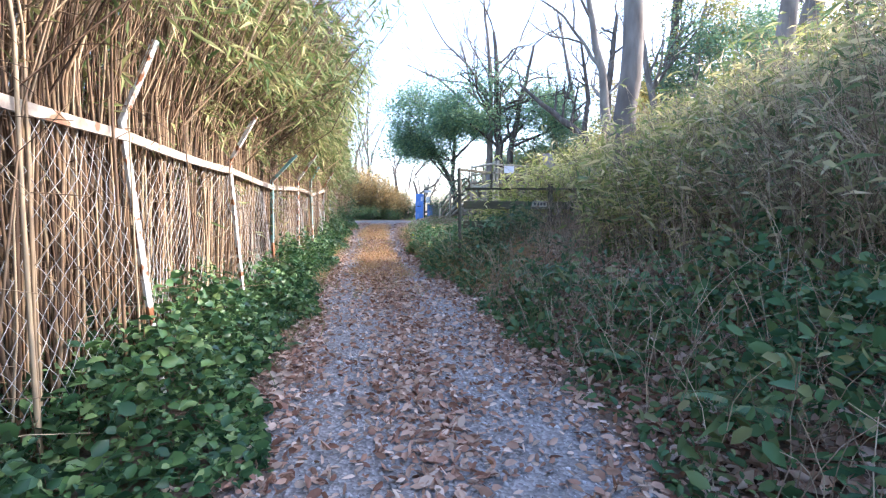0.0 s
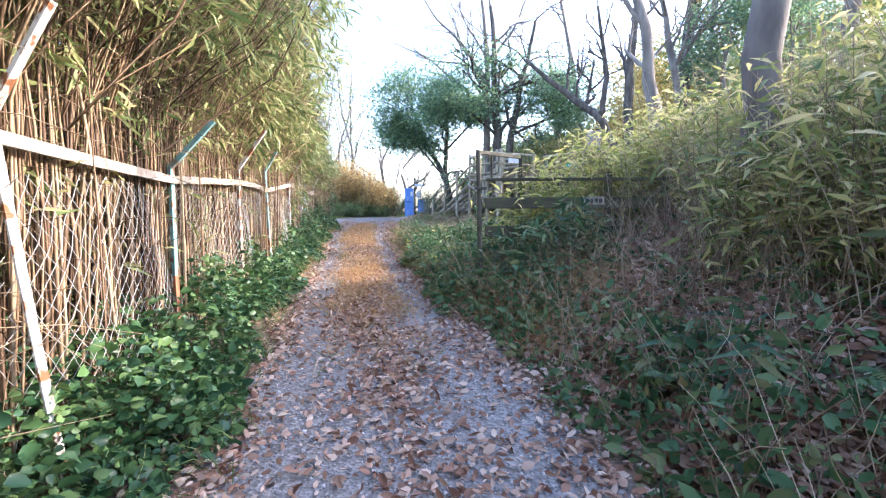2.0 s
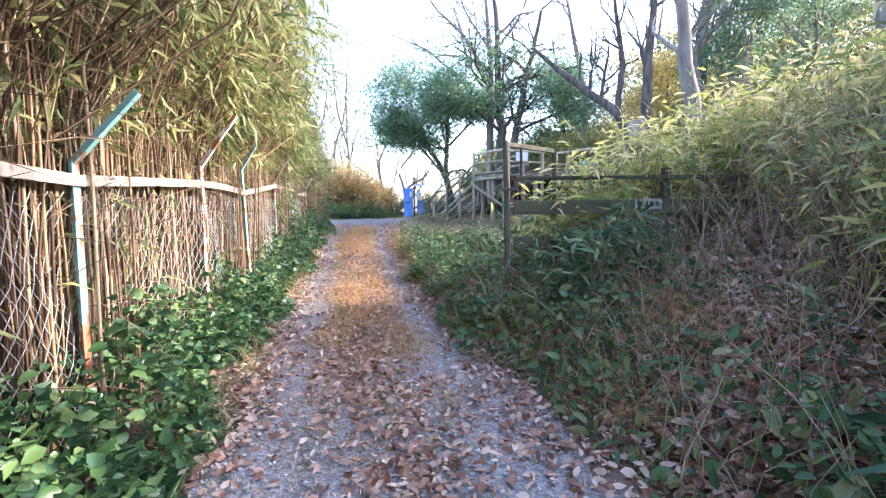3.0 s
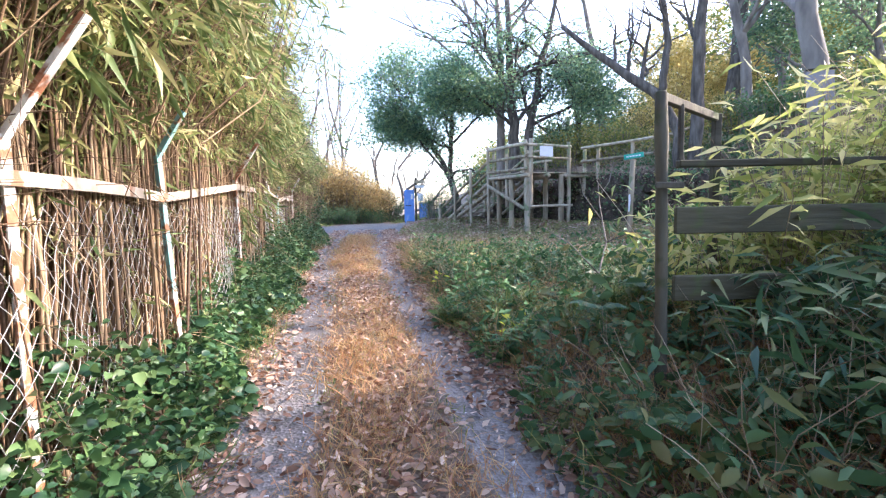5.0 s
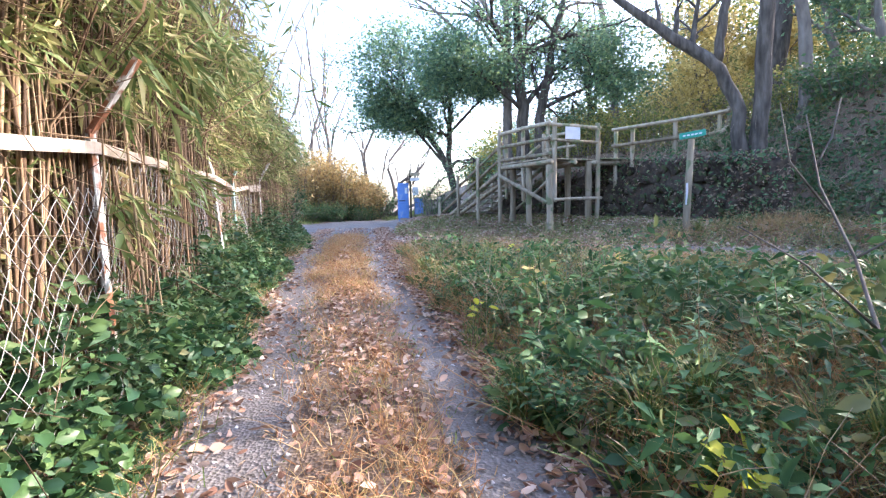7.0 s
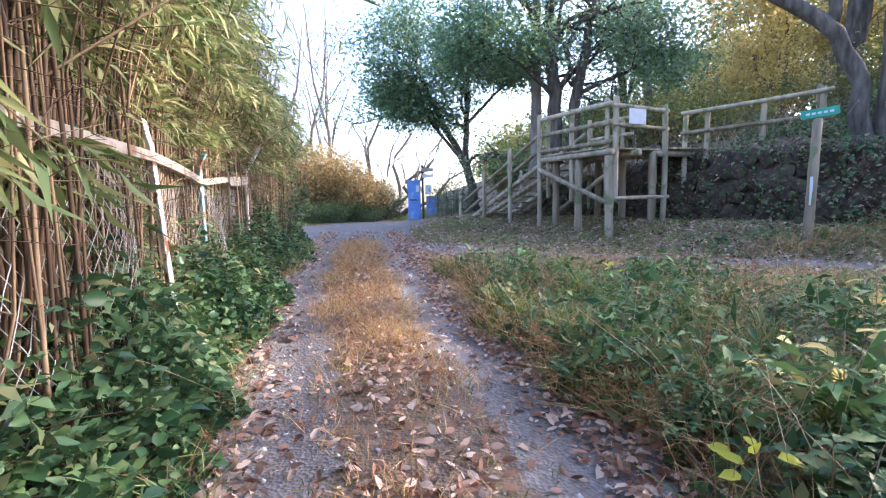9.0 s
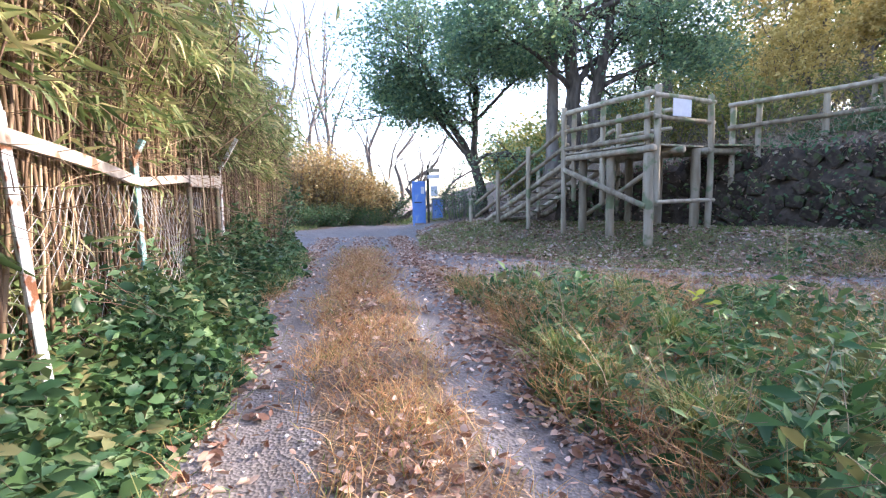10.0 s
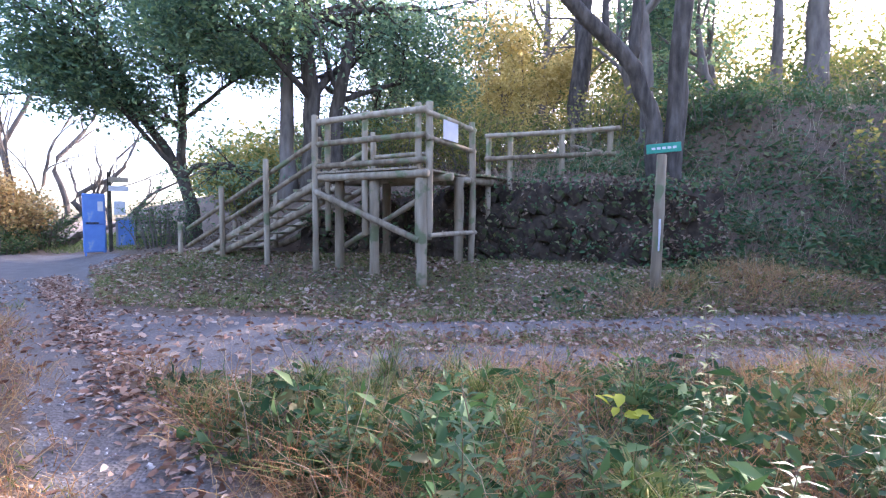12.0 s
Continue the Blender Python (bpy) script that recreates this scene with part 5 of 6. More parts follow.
x, y = scatter(rng, 190000, (-4.8, 0.4), (6.0, 27.0), lambda x, y: on_strip(x, y) * (0.15 + 0.85 * lump(x * 2.6, y * 1.5) ** 1.3))
tall_grass("middle_grass", "russet dry grass growing along the middle of the track", M_DRY, x, y, 0.21, 0.005, rng, 0.6)
x, y = scatter(rng, 60000, (-4.6, 0.2), (7.0, 27.0), lambda x, y: (np.abs(track_offset(x, y)) < 0.6) * lump(x * 3 + 1, y * 1.3) ** 3 * 0.7)
tall_grass("green_tufts", "short green tufts among the dry grass", M_GRASS, x, y, 0.10, 0.007, rng, 0.5)
x, y = scatter(rng, 30000, (-0.6, 3.0), (6.5, 13.0), lambda x, y: ramp01(1.15, 1.5, track_offset(x, y)) * (1 - ramp01(2.3, 3.0, track_offset(x, y))) * (0.2 + 0.8 * lump(x * 1.4, y * 1.1)) * ramp01(6.5, 9, y))
tall_grass("straw_grass", "pale straw grass standing before the gate post", M_DRY, x, y, 0.48, 0.005, rng, 0.6)
x, y = scatter(rng, 42000, (-2.0, 7.0), (9.5, 20.5), lambda x, y: (right_cover(x, y) > 0.02) * lump(x * 0.7 + 2, y) ** 2)
tall_grass("rough_grass", "rough mixed grass and dry stems beside the track", M_GRASS, x, y, 0.42, 0.008, rng, 0.6)
x, y = scatter(rng, 85000, (-2.0, 7.5), (9.0, 20.5), lambda x, y: (right_cover(x, y) > 0.02) * np.maximum(np.interp(track_offset(x, y), [1.3, 2.6], [0.35, 1.0]), ramp01(12.5, 15, y)) * (0.15 + 0.85 * lump(x * 0.9, y * 1.1 + 2) ** 1.2) * ramp01(8.5, 12.5, y))
tall_grass("dry_stems", "straw-coloured dry stems among the weeds", M_DRY, x, y, 0.52, 0.0045, rng, 0.7)


def verge(x, y):
    d, _ = line_distance(x, y, FOOT)
    sd, _ = line_distance(x, y, SIDE)
    return ((d < 0.1) & (d > -4.5) & (np.abs(sd) > 0.95) & (track_offset(x, y) > 1.4) & (sd > 0)) * 1.0


x, y = scatter(rng, 300000, (-2, 10), (15, 30), lambda x, y: verge(x, y) * (0.2 + 0.8 * lump(x * 1.1, y * 1.2)))
tall_grass("verge_grass", "short grass and leaves on the verge before the bank", M_GRASS, x, y, 0.14, 0.006, rng, 0.6)


def side_strip(x, y):
    sd, _ = line_distance(x, y, SIDE)
    return (np.abs(sd) < 0.34 + 0.08 * np.sin(x * 3)) * (x > -0.4)


x, y = scatter(rng, 150000, (-1, 14), (13, 23), lambda x, y: side_strip(x, y) * (0.3 + 0.7 * lump(x * 2, y)))
tall_grass("side_road_grass", "low grass along the middle of the side road", M_GRASS, x, y, 0.15, 0.006, rng, 0.5)


x, y = scatter(rng, 90000, (-16, 3), (22, 48), lambda x, y: (np.abs(track_offset(x, y)) > 1.9 + 0.3 * np.sin(y * 2)) * (line_distance(x, y, FOOT)[0] < 0.2) * (0.25 + 0.75 * lump(x, y)) * ((track_offset(x, y) < 0) | (y > 33)) * (yard_radius(x, y) > 1.05))
tall_grass("far_verge_grass", "pale rough grass about the far end of the track", M_GRASS, x, y, 0.30, 0.014, rng, 0.5)


def track_edge(x, y):
    o = track_offset(x, y)
    sd, _ = line_distance(x, y, SIDE)
    return (np.exp(-((o - 1.32) / 0.2) ** 2) + 0.6 * np.exp(-((o + 1.12) / 0.10) ** 2)) * ramp01(7, 12, y) * (np.abs(sd) > 1.0) * (y < 22)


x, y = scatter(rng, 70000, (-5.4, -0.6), (3, 24), lambda x, y: np.exp(-((track_offset(x, y) + 1.22) / 0.2) ** 2) * (0.1 + 0.9 * lump(x + 2, y * 1.3) ** 1.4) * ramp01(3, 7, y))
tall_grass("left_edge_grass", "fresh green grass fringing the creepers along the track", M_GRASS, x, y, 0.30, 0.006, rng, 0.7)
x, y = scatter(rng, 130000, (-5.2, 1.5), (7, 22), lambda x, y: (1 - 0.6 * (track_offset(x, y) > 0) * (y < 14)) * track_edge(x, y) * (0.1 + 0.9 * lump(x * 1.4 + 1, y * 1.2) ** 1.5))
tall_grass("edge_grass", "dry tawny grass leaning along the edges of the track", M_DRY, x, y, 0.30, 0.005, rng, 0.8)


# dwarf bamboo on the right-hand bank
def dwarf_bamboo(seed, n, xr, yr, want, high, label, mat=M_SASA, leaf=0.25):
    rng = np.random.default_rng(seed)
    x, y = scatter(rng, n, xr, yr, want)
    n = len(x)
    z = land(x, y)
    h = high(x, y) * rng.uniform(0.55, 1.1, n)
    m = 6
    s = np.linspace(0, 1, m)
    lean = rng.normal(size=(n, 2)) * 0.22 + np.array([-0.05, -0.02])
    P = np.zeros((n, m, 3))
    P[..., 0] = x[:, None] + h[:, None] * lean[:, :1] * s ** 1.5
    P[..., 1] = y[:, None] + h[:, None] * lean[:, 1:] * s ** 1.5
    P[..., 2] = z[:, None] - 0.03 + h[:, None] * s
    t = thing("dwarf_bamboo", (float(x.mean()), float(y.mean()), at_ground(x.mean(), y.mean())), label, "bamboo", "", "stuff")
    v, f = many_tubes(P, np.broadcast_to(np.linspace(0.005, 0.002, m), (n, m)), 4)
    part("canes", mesh_of("canes", v, f, M_STALK), t, "thin brown canes")
    per = 13
    i = np.repeat(np.arange(n), per)
    q = rng.beta(2.0, 1.1, len(i)) * (m - 1.001)
    j = q.astype(int)
    b = P[i, j] + (P[i, j + 1] - P[i, j]) * (q - j)[:, None] + rng.normal(size=(len(i), 3)) * 0.09
    w = rand_dirs(len(i), 0.45, -0.1, rng)
    ln = rng.uniform(0.42, 1, len(i)) * leaf
    v, f = leaf_faces(b, w, rand_dirs(len(i), 0.6, 1.1, rng), ln, ln * 0.18, 0.15, 0.25)
    part("leaves", mesh_of("leaves", v, f, mat), t, "long pointed green and yellowing leaves")


def bank_want(x, y):
    o = track_offset(x, y)
    e = np.interp(y, [0, 5, 6, 7.6, 9], [2.9, 3.0, 2.7, 2.9, 3.9])
    return ramp01(e, e + 0.7, o) * (1 - 0.6 * ramp01(6, 9, o))


for k, y0 in enumerate(np.arange(-2, 9.9, 2.0)):
    dwarf_bamboo(300 + k, 1250, (1.2, 8.5), (y0, min(y0 + 2.0, 10.0)), bank_want, lambda x, y: (1.25 + 0.85 * ramp01(3.2, 4.6, track_offset(x, y))) * np.interp(y, [4, 7, 8.5, 10], [1.1, 0.95, 0.75, 0.7]), "dense dwarf bamboo with brown stalks on the bank", M_SASA_DRY if y0 > 5 else M_SASA)
# yellow leaves behind the gate, their sunlight painted in by a brighter ramp
dwarf_bamboo(320, 1000, (0.75, 6.0), (10.4, 11.6), lambda x, y: ramp01(2.1, 2.6, track_offset(x, y)) * (1 - ramp01(10.7, 11.6, y) * (1 - ramp01(2, 3, x))), lambda x, y: (1.3 + 0.45 * ramp01(1.0, 2.2, x)) * np.interp(y, [10.6, 11.6], [1, 0.7]), "yellowing dwarf bamboo behind the plank fence, sunlight put into its leaf colour", M_SASA_LIT)


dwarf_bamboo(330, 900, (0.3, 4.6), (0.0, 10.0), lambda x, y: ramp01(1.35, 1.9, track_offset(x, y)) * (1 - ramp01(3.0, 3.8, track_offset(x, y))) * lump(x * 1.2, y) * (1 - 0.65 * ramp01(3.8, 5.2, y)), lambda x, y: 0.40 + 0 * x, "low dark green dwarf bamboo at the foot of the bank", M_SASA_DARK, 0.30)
dwarf_bamboo(340, 330, (1.9, 4.0), (5.4, 7.9), lambda x, y: ramp01(2.9, 3.3, track_offset(x, y)), lambda x, y: 1.85 + 0 * x, "tall yellow-green dwarf bamboo in front of the bank tree", M_SASA_DRY, 0.24)
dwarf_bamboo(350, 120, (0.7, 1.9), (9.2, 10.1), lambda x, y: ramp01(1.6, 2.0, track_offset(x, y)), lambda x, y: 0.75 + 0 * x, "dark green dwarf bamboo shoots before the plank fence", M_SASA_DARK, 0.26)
# stand outside the view, added so that its shadow reaches the creepers
dwarf_bamboo(351, 2200, (6.0, 9.5), (-5.0, 4.6), lambda x, y: 0.9 + 0 * x, lambda x, y: 4.5 + 0 * x, "tall unseen bamboo added on the bank to shade the fence foot", M_SASA, 0.26)
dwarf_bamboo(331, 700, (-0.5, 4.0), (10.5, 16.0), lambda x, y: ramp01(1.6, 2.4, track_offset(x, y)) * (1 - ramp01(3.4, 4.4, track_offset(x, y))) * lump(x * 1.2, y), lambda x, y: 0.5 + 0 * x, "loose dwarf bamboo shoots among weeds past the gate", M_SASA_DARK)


def stalks(name, label, mat, x, y, length, r, rng):
    """Long arching dead stems."""
    n, m = len(x), 6
    s = np.linspace(0, 1, m)
    ln = length * rng.uniform(0.5, 1.2, n)
    a = rand_dirs(n, 0.0, 0, rng)
    lean = rng.uniform(0.15, 0.75, n)
    P = np.stack([x, y, land(x, y) - 0.02], -1)[:, None] + ln[:, None, None] * (a[:, None] * (lean[:, None] * s ** 1.6)[..., None] + np.array([0, 0, 1.0]) * (s * (1 - 0.35 * lean[:, None] * s))[..., None])
    P += rng.normal(size=P.shape) * 0.012
    v, f = many_tubes(P, np.broadcast_to(np.linspace(r, r * 0.4, m), (n, m)), 4)
    tagged(part(name, mesh_of(name, v, f, mat)), label, "stems", kind="stuff")


x, y = scatter(rng, 15000, (0.6, 7.5), (-1.5, 10.0), lambda x, y: ramp01(2.9, 3.7, track_offset(x, y)) * (1 - 0.5 * ramp01(6, 9, track_offset(x, y))) * (1 - 0.8 * ramp01(4.5, 6.5, y)))
stalks("dead_stalks", "tangle of dead brown stalks over the bank", M_STALK, x, y, 1.9, 0.0045, rng)
x, y = scatter(rng, 2600, (0.0, 5.0), (-0.5, 10.0), lambda x, y: ramp01(1.2, 1.6, track_offset(x, y)))
stalks("fallen_stalks", "pale dead stalks lying over the weeds", M_STALK, x, y, 0.9, 0.004, rng)
x, y = scatter(rng, 5200, (-1.5, 7.0), (10.0, 20.0), lambda x, y: (right_cover(x, y) > 0.05) * lump(x, y * 0.8 + 1))
stalks("weed_stems", "thin dry weed stems standing among the grass", M_STALK, x, y, 0.75, 0.003, rng)


def on_hill(x, y):
    d, _ = line_distance(x, y, FOOT)
    return ((d > 0.3) & (d < 9)) * 1.0


x, y = scatter(rng, 60000, (-1, 22), (12, 36), lambda x, y: on_hill(x, y) * (0.05 + 0.6 * lump(x * 0.6, y * 0.7)) * np.where(x > 6.5, 0.6, 0.2))
cover("hill_undergrowth", "low leafy undergrowth on the hillside", M_WEED, x, y, 0.45 + 0 * x, 0.11, 0.45, rng)


x, y = scatter(rng, 60000, (3.5, 16), (13, 26), lambda x, y: (lambda d: ((d > -0.35) & (d < 0.9)) * 0.9)(line_distance(x, y, FOOT)[0]) * np.clip(0.25 + 0.12 * (x - 4.5), 0.15, 1))
cover("bank_undergrowth", "dark leafy undergrowth hanging over the bank", M_WEED, x, y, 0.12 + 0.6 * lump(x * 1.7, y * 1.9), 0.10, 0.5, rng)
x, y = scatter(rng, 110000, (6.4, 18), (11, 25), lambda x, y: (lambda d: ((d > -0.5) & (d < 6.0)) * np.where(d < 3, 1.0, 0.5) * (0.15 + 0.85 * lump(x * 1.3, y * 1.1)))(line_distance(x, y, FOOT)[0]))
cover("slope_brush", "dark leafy brush covering the slope beyond the wall", M_WEED, x, y, 0.08 + 0.85 * lump(x * 1.9, y * 1.6) ** 1.5, 0.13, 0.45, rng, lay=0.6)
x, y = scatter(rng, 4200, (4.2, 17), (11, 26), lambda x, y: (lambda d: ((d > -0.2) & (d < 3.0)) * np.where(x > 6.5, 1.0, 0.5 * (d > 0.2) * (d < 1.0)))(line_distance(x, y, FOOT)[0]))
stalks("slope_stems", "dry brown stems arching out of the bank", M_STALK, x, y, 0.85, 0.004, rng)
x, y = scatter(rng, 5000, (4.0, 16), (13, 26), lambda x, y: (lambda d: ((d > 0.0) & (d < 1.2)) * 1.0)(line_distance(x, y, FOOT)[0]))
x2, y2 = scatter(rng, 6000, (3.0, 22), (12, 34), lambda x, y: on_hill(x, y) * (0.25 + 0.75 * lump(x * 0.9, y * 0.8)))
stalks("hill_stems", "brown dead stems and brambles over the hillside", M_STALK, x2, y2, 1.05, 0.0045, rng)
stalks("bank_stems", "dead brown stems hanging on the bank", M_STALK, x, y, 0.7, 0.004, rng)


# fallen leaves
def litter(name, label, x, y, size, rng, up=0.012, mat=M_LITTER):
    n = len(x)
    c = np.stack([x, y, land(x, y) + up + rng.uniform(0, 0.02, n)], -1)
    ln = size * rng.uniform(0.45, 1.3, n)
    w, up = rand_dirs(n, 0.22, 0.05, rng), rand_dirs(n, 0.35, 1.0, rng)
    h = n // 2
    wd = ln * rng.uniform(0.3, 0.62, n)
    v1, f1 = oval_faces(c[:h], w[:h], up[:h], ln[:h], wd[:h], 0.32, -0.12)
    v2, f2 = oval_faces(c[h:], w[h:], up[h:], ln[h:], wd[h:], -0.05, 0.10)
    v, f = np.concatenate([v1, v2]), np.concatenate([f1, f2 + len(v1)])
    return tagged(part(name, mesh_of(name, v, f, mat)), label, "fallen leaves", kind="stuff")


def leaf_want(x, y):
    o = np.abs(track_offset(x, y))
    edge = np.exp(-((o - 1.05) / 0.22) ** 2) * (1 + 1.4 * (track_offset(x, y) > 0) * ramp01(7, 12, y)) + 0.5 * np.exp(-(o / 0.5) ** 2) * ramp01(12.5, 14, y) * (1 - ramp01(16, 17.5, y))
    mid = np.exp(-(o / 0.35) ** 2) * (1 - 0.5 * ramp01(9, 14, y))
    patch = lump(x * 1.3, y * 0.8)
    return np.clip((0.8 * edge + 0.75 * mid + 0.24 - 0.19 * ramp01(7, 12, y)) * (0.35 + 0.85 * patch) * (1 - 0.45 * ramp01(8, 18, y)), 0, 1) * (o < 1.5)


x, y = scatter(rng, 240000, (-5.5, 2.2), (0.2, 30.0), leaf_want)
litter("fallen_leaves", "brown fallen leaves strewn over the gravel track", x, y, 0.072, rng)
x, y = scatter(rng, 60000, (0.5, 4.6), (0, 10.5), lambda x, y: ramp01(1.2, 1.6, track_offset(x, y)) * (0.4 + 0.6 * lump(x * 2, y * 1.4)))
litter("slope_litter", "dead leaves covering the bare slope below the bamboo", x, y, 0.10, rng, 0.02)
x, y = scatter(rng, 60000, (-1.0, 16), (0, 36), lambda x, y: np.where(y < 10.5, ramp01(1.2, 1.6, track_offset(x, y)) * (1 - ramp01(4, 5, track_offset(x, y))), 0.3 * verge(x, y) + 0.6 * on_hill(x, y) * (x < 12)))
litter("bank_litter", "dead brown leaves lying on the bank, shade put into their colour", x, y, 0.10, rng, 0.02, M_LITTER_SHADE)


x, y = scatter(rng, 130000, (-2.0, 10), (15, 31), lambda x, y: np.clip(verge(x, y) * (0.10 + 0.45 * lump(x * 1.7, y)) + (np.abs(line_distance(x, y, SIDE)[0]) < 1.3) * 0.13 + 0.3 * side_strip(x, y), 0, 1))
litter("verge_litter", "brown leaf litter drifted over the verge and side road", x, y, 0.085, rng, 0.02)


# gravel
def gravel():
    rng = np.random.default_rng(23)

    def want(x, y):
        o = np.abs(track_offset(x, y))
        return (1 - ramp01(1.0, 1.35, o)) * (1 - 0.92 * on_strip(x, y)) * (0.35 + 0.65 * lump(x * 1.1 + 4, y * 0.9))
    x, y = scatter(rng, 60000, (-5.0, 1.8), (0.4, 22.0), lambda x, y: want(x, y) * (1 - 0.7 * ramp01(5.0, 10.0, y)))
    n = len(x)
    r = 0.008 + 0.018 * rng.uniform(size=n) ** 3
    octa = np.array([(1, 0, 0), (0, 1, 0), (-1, 0, 0), (0, -1, 0), (0.2, 0.1, 0.75), (0, 0, -0.6)], float)
    v = octa[None] * r[:, None, None] * rng.uniform(0.65, 1.35, (n, 6, 3))
    a = rng.uniform(0, 6.28, n)
    ca, sb = np.cos(a)[:, None], np.sin(a)[:, None]
    v = np.stack([v[..., 0] * ca - v[..., 1] * sb, v[..., 0] * sb + v[..., 1] * ca, v[..., 2]], -1)
    v += np.stack([x, y, land(x, y) + r * 0.15], -1)[:, None]
    q = np.array([[0, 1, 4], [1, 2, 4], [2, 3, 4], [3, 0, 4], [1, 0, 5], [2, 1, 5], [3, 2, 5], [0, 3, 5]])
    f = (q[None] + (np.arange(n) * 6)[:, None, None]).reshape(-1, 3)
    tagged(part("gravel", mesh_of("gravel", v.reshape(-1, 3), f, M_STONE)), "loose pale grey gravel on the track", "gravel", kind="stuff")


gravel()


# ---- stone wall at the foot of the bank ----
def stone_wall():
    rng = np.random.default_rng(31)
    wall = thing("wall_bank", (6.2, 21.8, at_ground(6.1, 21.7)), "low mossy rubble retaining wall below the bank", "wall", kind="structure")
    pts = np.array([(2.0, 27.75), (4.45, 24.75), (6.2, 21.9), (7.3, 20.55)])
    seg = np.linalg.norm(np.diff(pts, axis=0), axis=1)
    cum = np.concatenate([[0], np.cumsum(seg)])
    n = 60
    s = np.linspace(0, cum[-1], n)
    X, Y = np.interp(s, cum, pts[:, 0]), np.interp(s, cum, pts[:, 1])
    g = np.gradient(np.stack([X, Y], -1), axis=0)
    g = unit(g)
    nx, ny = g[:, 1], -g[:, 0]
    out = -1 if (nx[0] * (0 - X[0]) + ny[0] * (18 - Y[0])) < 0 else 1
    nx, ny = nx * out, ny * out
    zb = land(X + nx * 0.4, Y + ny * 0.4) - 0.1
    tall = np.interp(s, [0, 3.9], [0.9, 1.75])
    zt = zb + tall
    v, f = [], []
    m = 8
    for i in range(n):
        for k in range(m):
            e = k / (m - 1)
            o = 0.14 - 0.30 * e + rng.normal() * 0.045 - 0.5 * max(0.0, e - 0.8)
            v.append((X[i] + nx[i] * o, Y[i] + ny[i] * o, zb[i] + tall[i] * e + rng.normal() * 0.03))
        v.append((X[i] - nx[i] * 0.8, Y[i] - ny[i] * 0.8, zt[i]))
    for i in range(n - 1):
        for k in range(m):
            a = i * (m + 1) + k
            f.append((a, a + m + 1, a + m + 2, a + 1))
    part("backing", mesh_of("backing", v, f, M_DARK), wall, "dark earth between the stones")
    shapes = []
    for k in range(8):
        bm = bmesh.new()
        bmesh.ops.create_cube(bm, size=1.0)
        bmesh.ops.bevel(bm, geom=bm.edges[:], offset=0.16, segments=1, affect="EDGES")
        for w in bm.verts:
            w.co += Vector(rng.normal(size=3) * 0.05)
        me = bpy.data.meshes.new("stone")
        bm.to_mesh(me)
        bm.free()
        me.materials.append(M_WALL)
        shapes.append(me)
    inv = wall.matrix_basis.inverted()
    row = 0
    for h in np.arange(0.12, 1.7, 0.27):
        q = 0.15 + (row % 2) * 0.2
        row += 1
        while q < cum[-1] - 0.2:
            w = rng.uniform(0.28, 0.5)
            i = np.interp(q, s, np.arange(n))
            j = int(min(i, n - 2))
            e = h / 1.75
            c = Vector((np.interp(q, s, X) + nx[j] * (0.15 - 0.28 * e), np.interp(q, s, Y) + ny[j] * (0.15 - 0.28 * e), np.interp(q, s, zb) + h + rng.uniform(-0.03, 0.03)))
            if h > np.interp(q, s, tall) - 0.1 or rng.uniform() < (0.45 if q < 7.6 else 0.8):
                q += w * 0.92
                continue
            ob = part("stone", shapes[rng.integers(8)], wall)
            ob.matrix_parent_inverse = Matrix()
            ang = math.atan2(g[j, 1], g[j, 0])
            ob.matrix_basis = inv @ Matrix.Translation(c) @ Euler((rng.normal() * 0.08, 0.5 + rng.normal() * 0.35, ang)).to_matrix().to_4x4() @ Matrix.Diagonal((w * 0.95 * rng.uniform(0.7, 1), 0.2, 0.28 * rng.uniform(0.8, 1.1), 1))
            q += w * 0.92
    # creepers and dead leaves that hang over the stones
    for nm, lb, mat, k, size, thick in (("hanging_creeper", "dark creeper hanging over the rubble wall", M_WEED, 6000, 0.10, 0.30), ("hung_litter", "dead leaves caught on the rubble wall", M_LITTER_SHADE, 11000, 0.08, 0.16)):
        q = rng.uniform(0, cum[-1], k)
        h = rng.uniform(0.0, 1.0, k) ** 0.8
        den = np.clip(0.16 + 0.2 * (q - 6.0), 0.14, 0.8) * lump(q * 2.1, h * 5) + 0.35 * (h > 0.88)
        keep = rng.uniform(size=k) < den
        q, h = q[keep], h[keep]
        m = len(q)
        i = np.clip(np.interp(q, s, np.arange(n)).astype(int), 0, n - 1)
        o = 0.24 - 0.28 * h + rng.uniform(0, thick, m)
        c = np.stack([np.interp(q, s, X) + nx[i] * o, np.interp(q, s, Y) + ny[i] * o, np.interp(q, s, zb) + 0.05 + h * (np.interp(q, s, tall) + 0.05)], -1)
        ln = size * rng.uniform(0.6, 1.4, m)
        w = rand_dirs(m, 0.6, -0.4, rng)
        v, f = leaf_faces(c, w, np.stack([nx[i], ny[i], np.full(m, 0.6)], -1) + rng.normal(size=(m, 3)) * 0.5, ln, ln * 0.5)
        tagged(part(nm, mesh_of(nm, v, f, mat)), lb, "creeper", kind="stuff")


stone_wall()


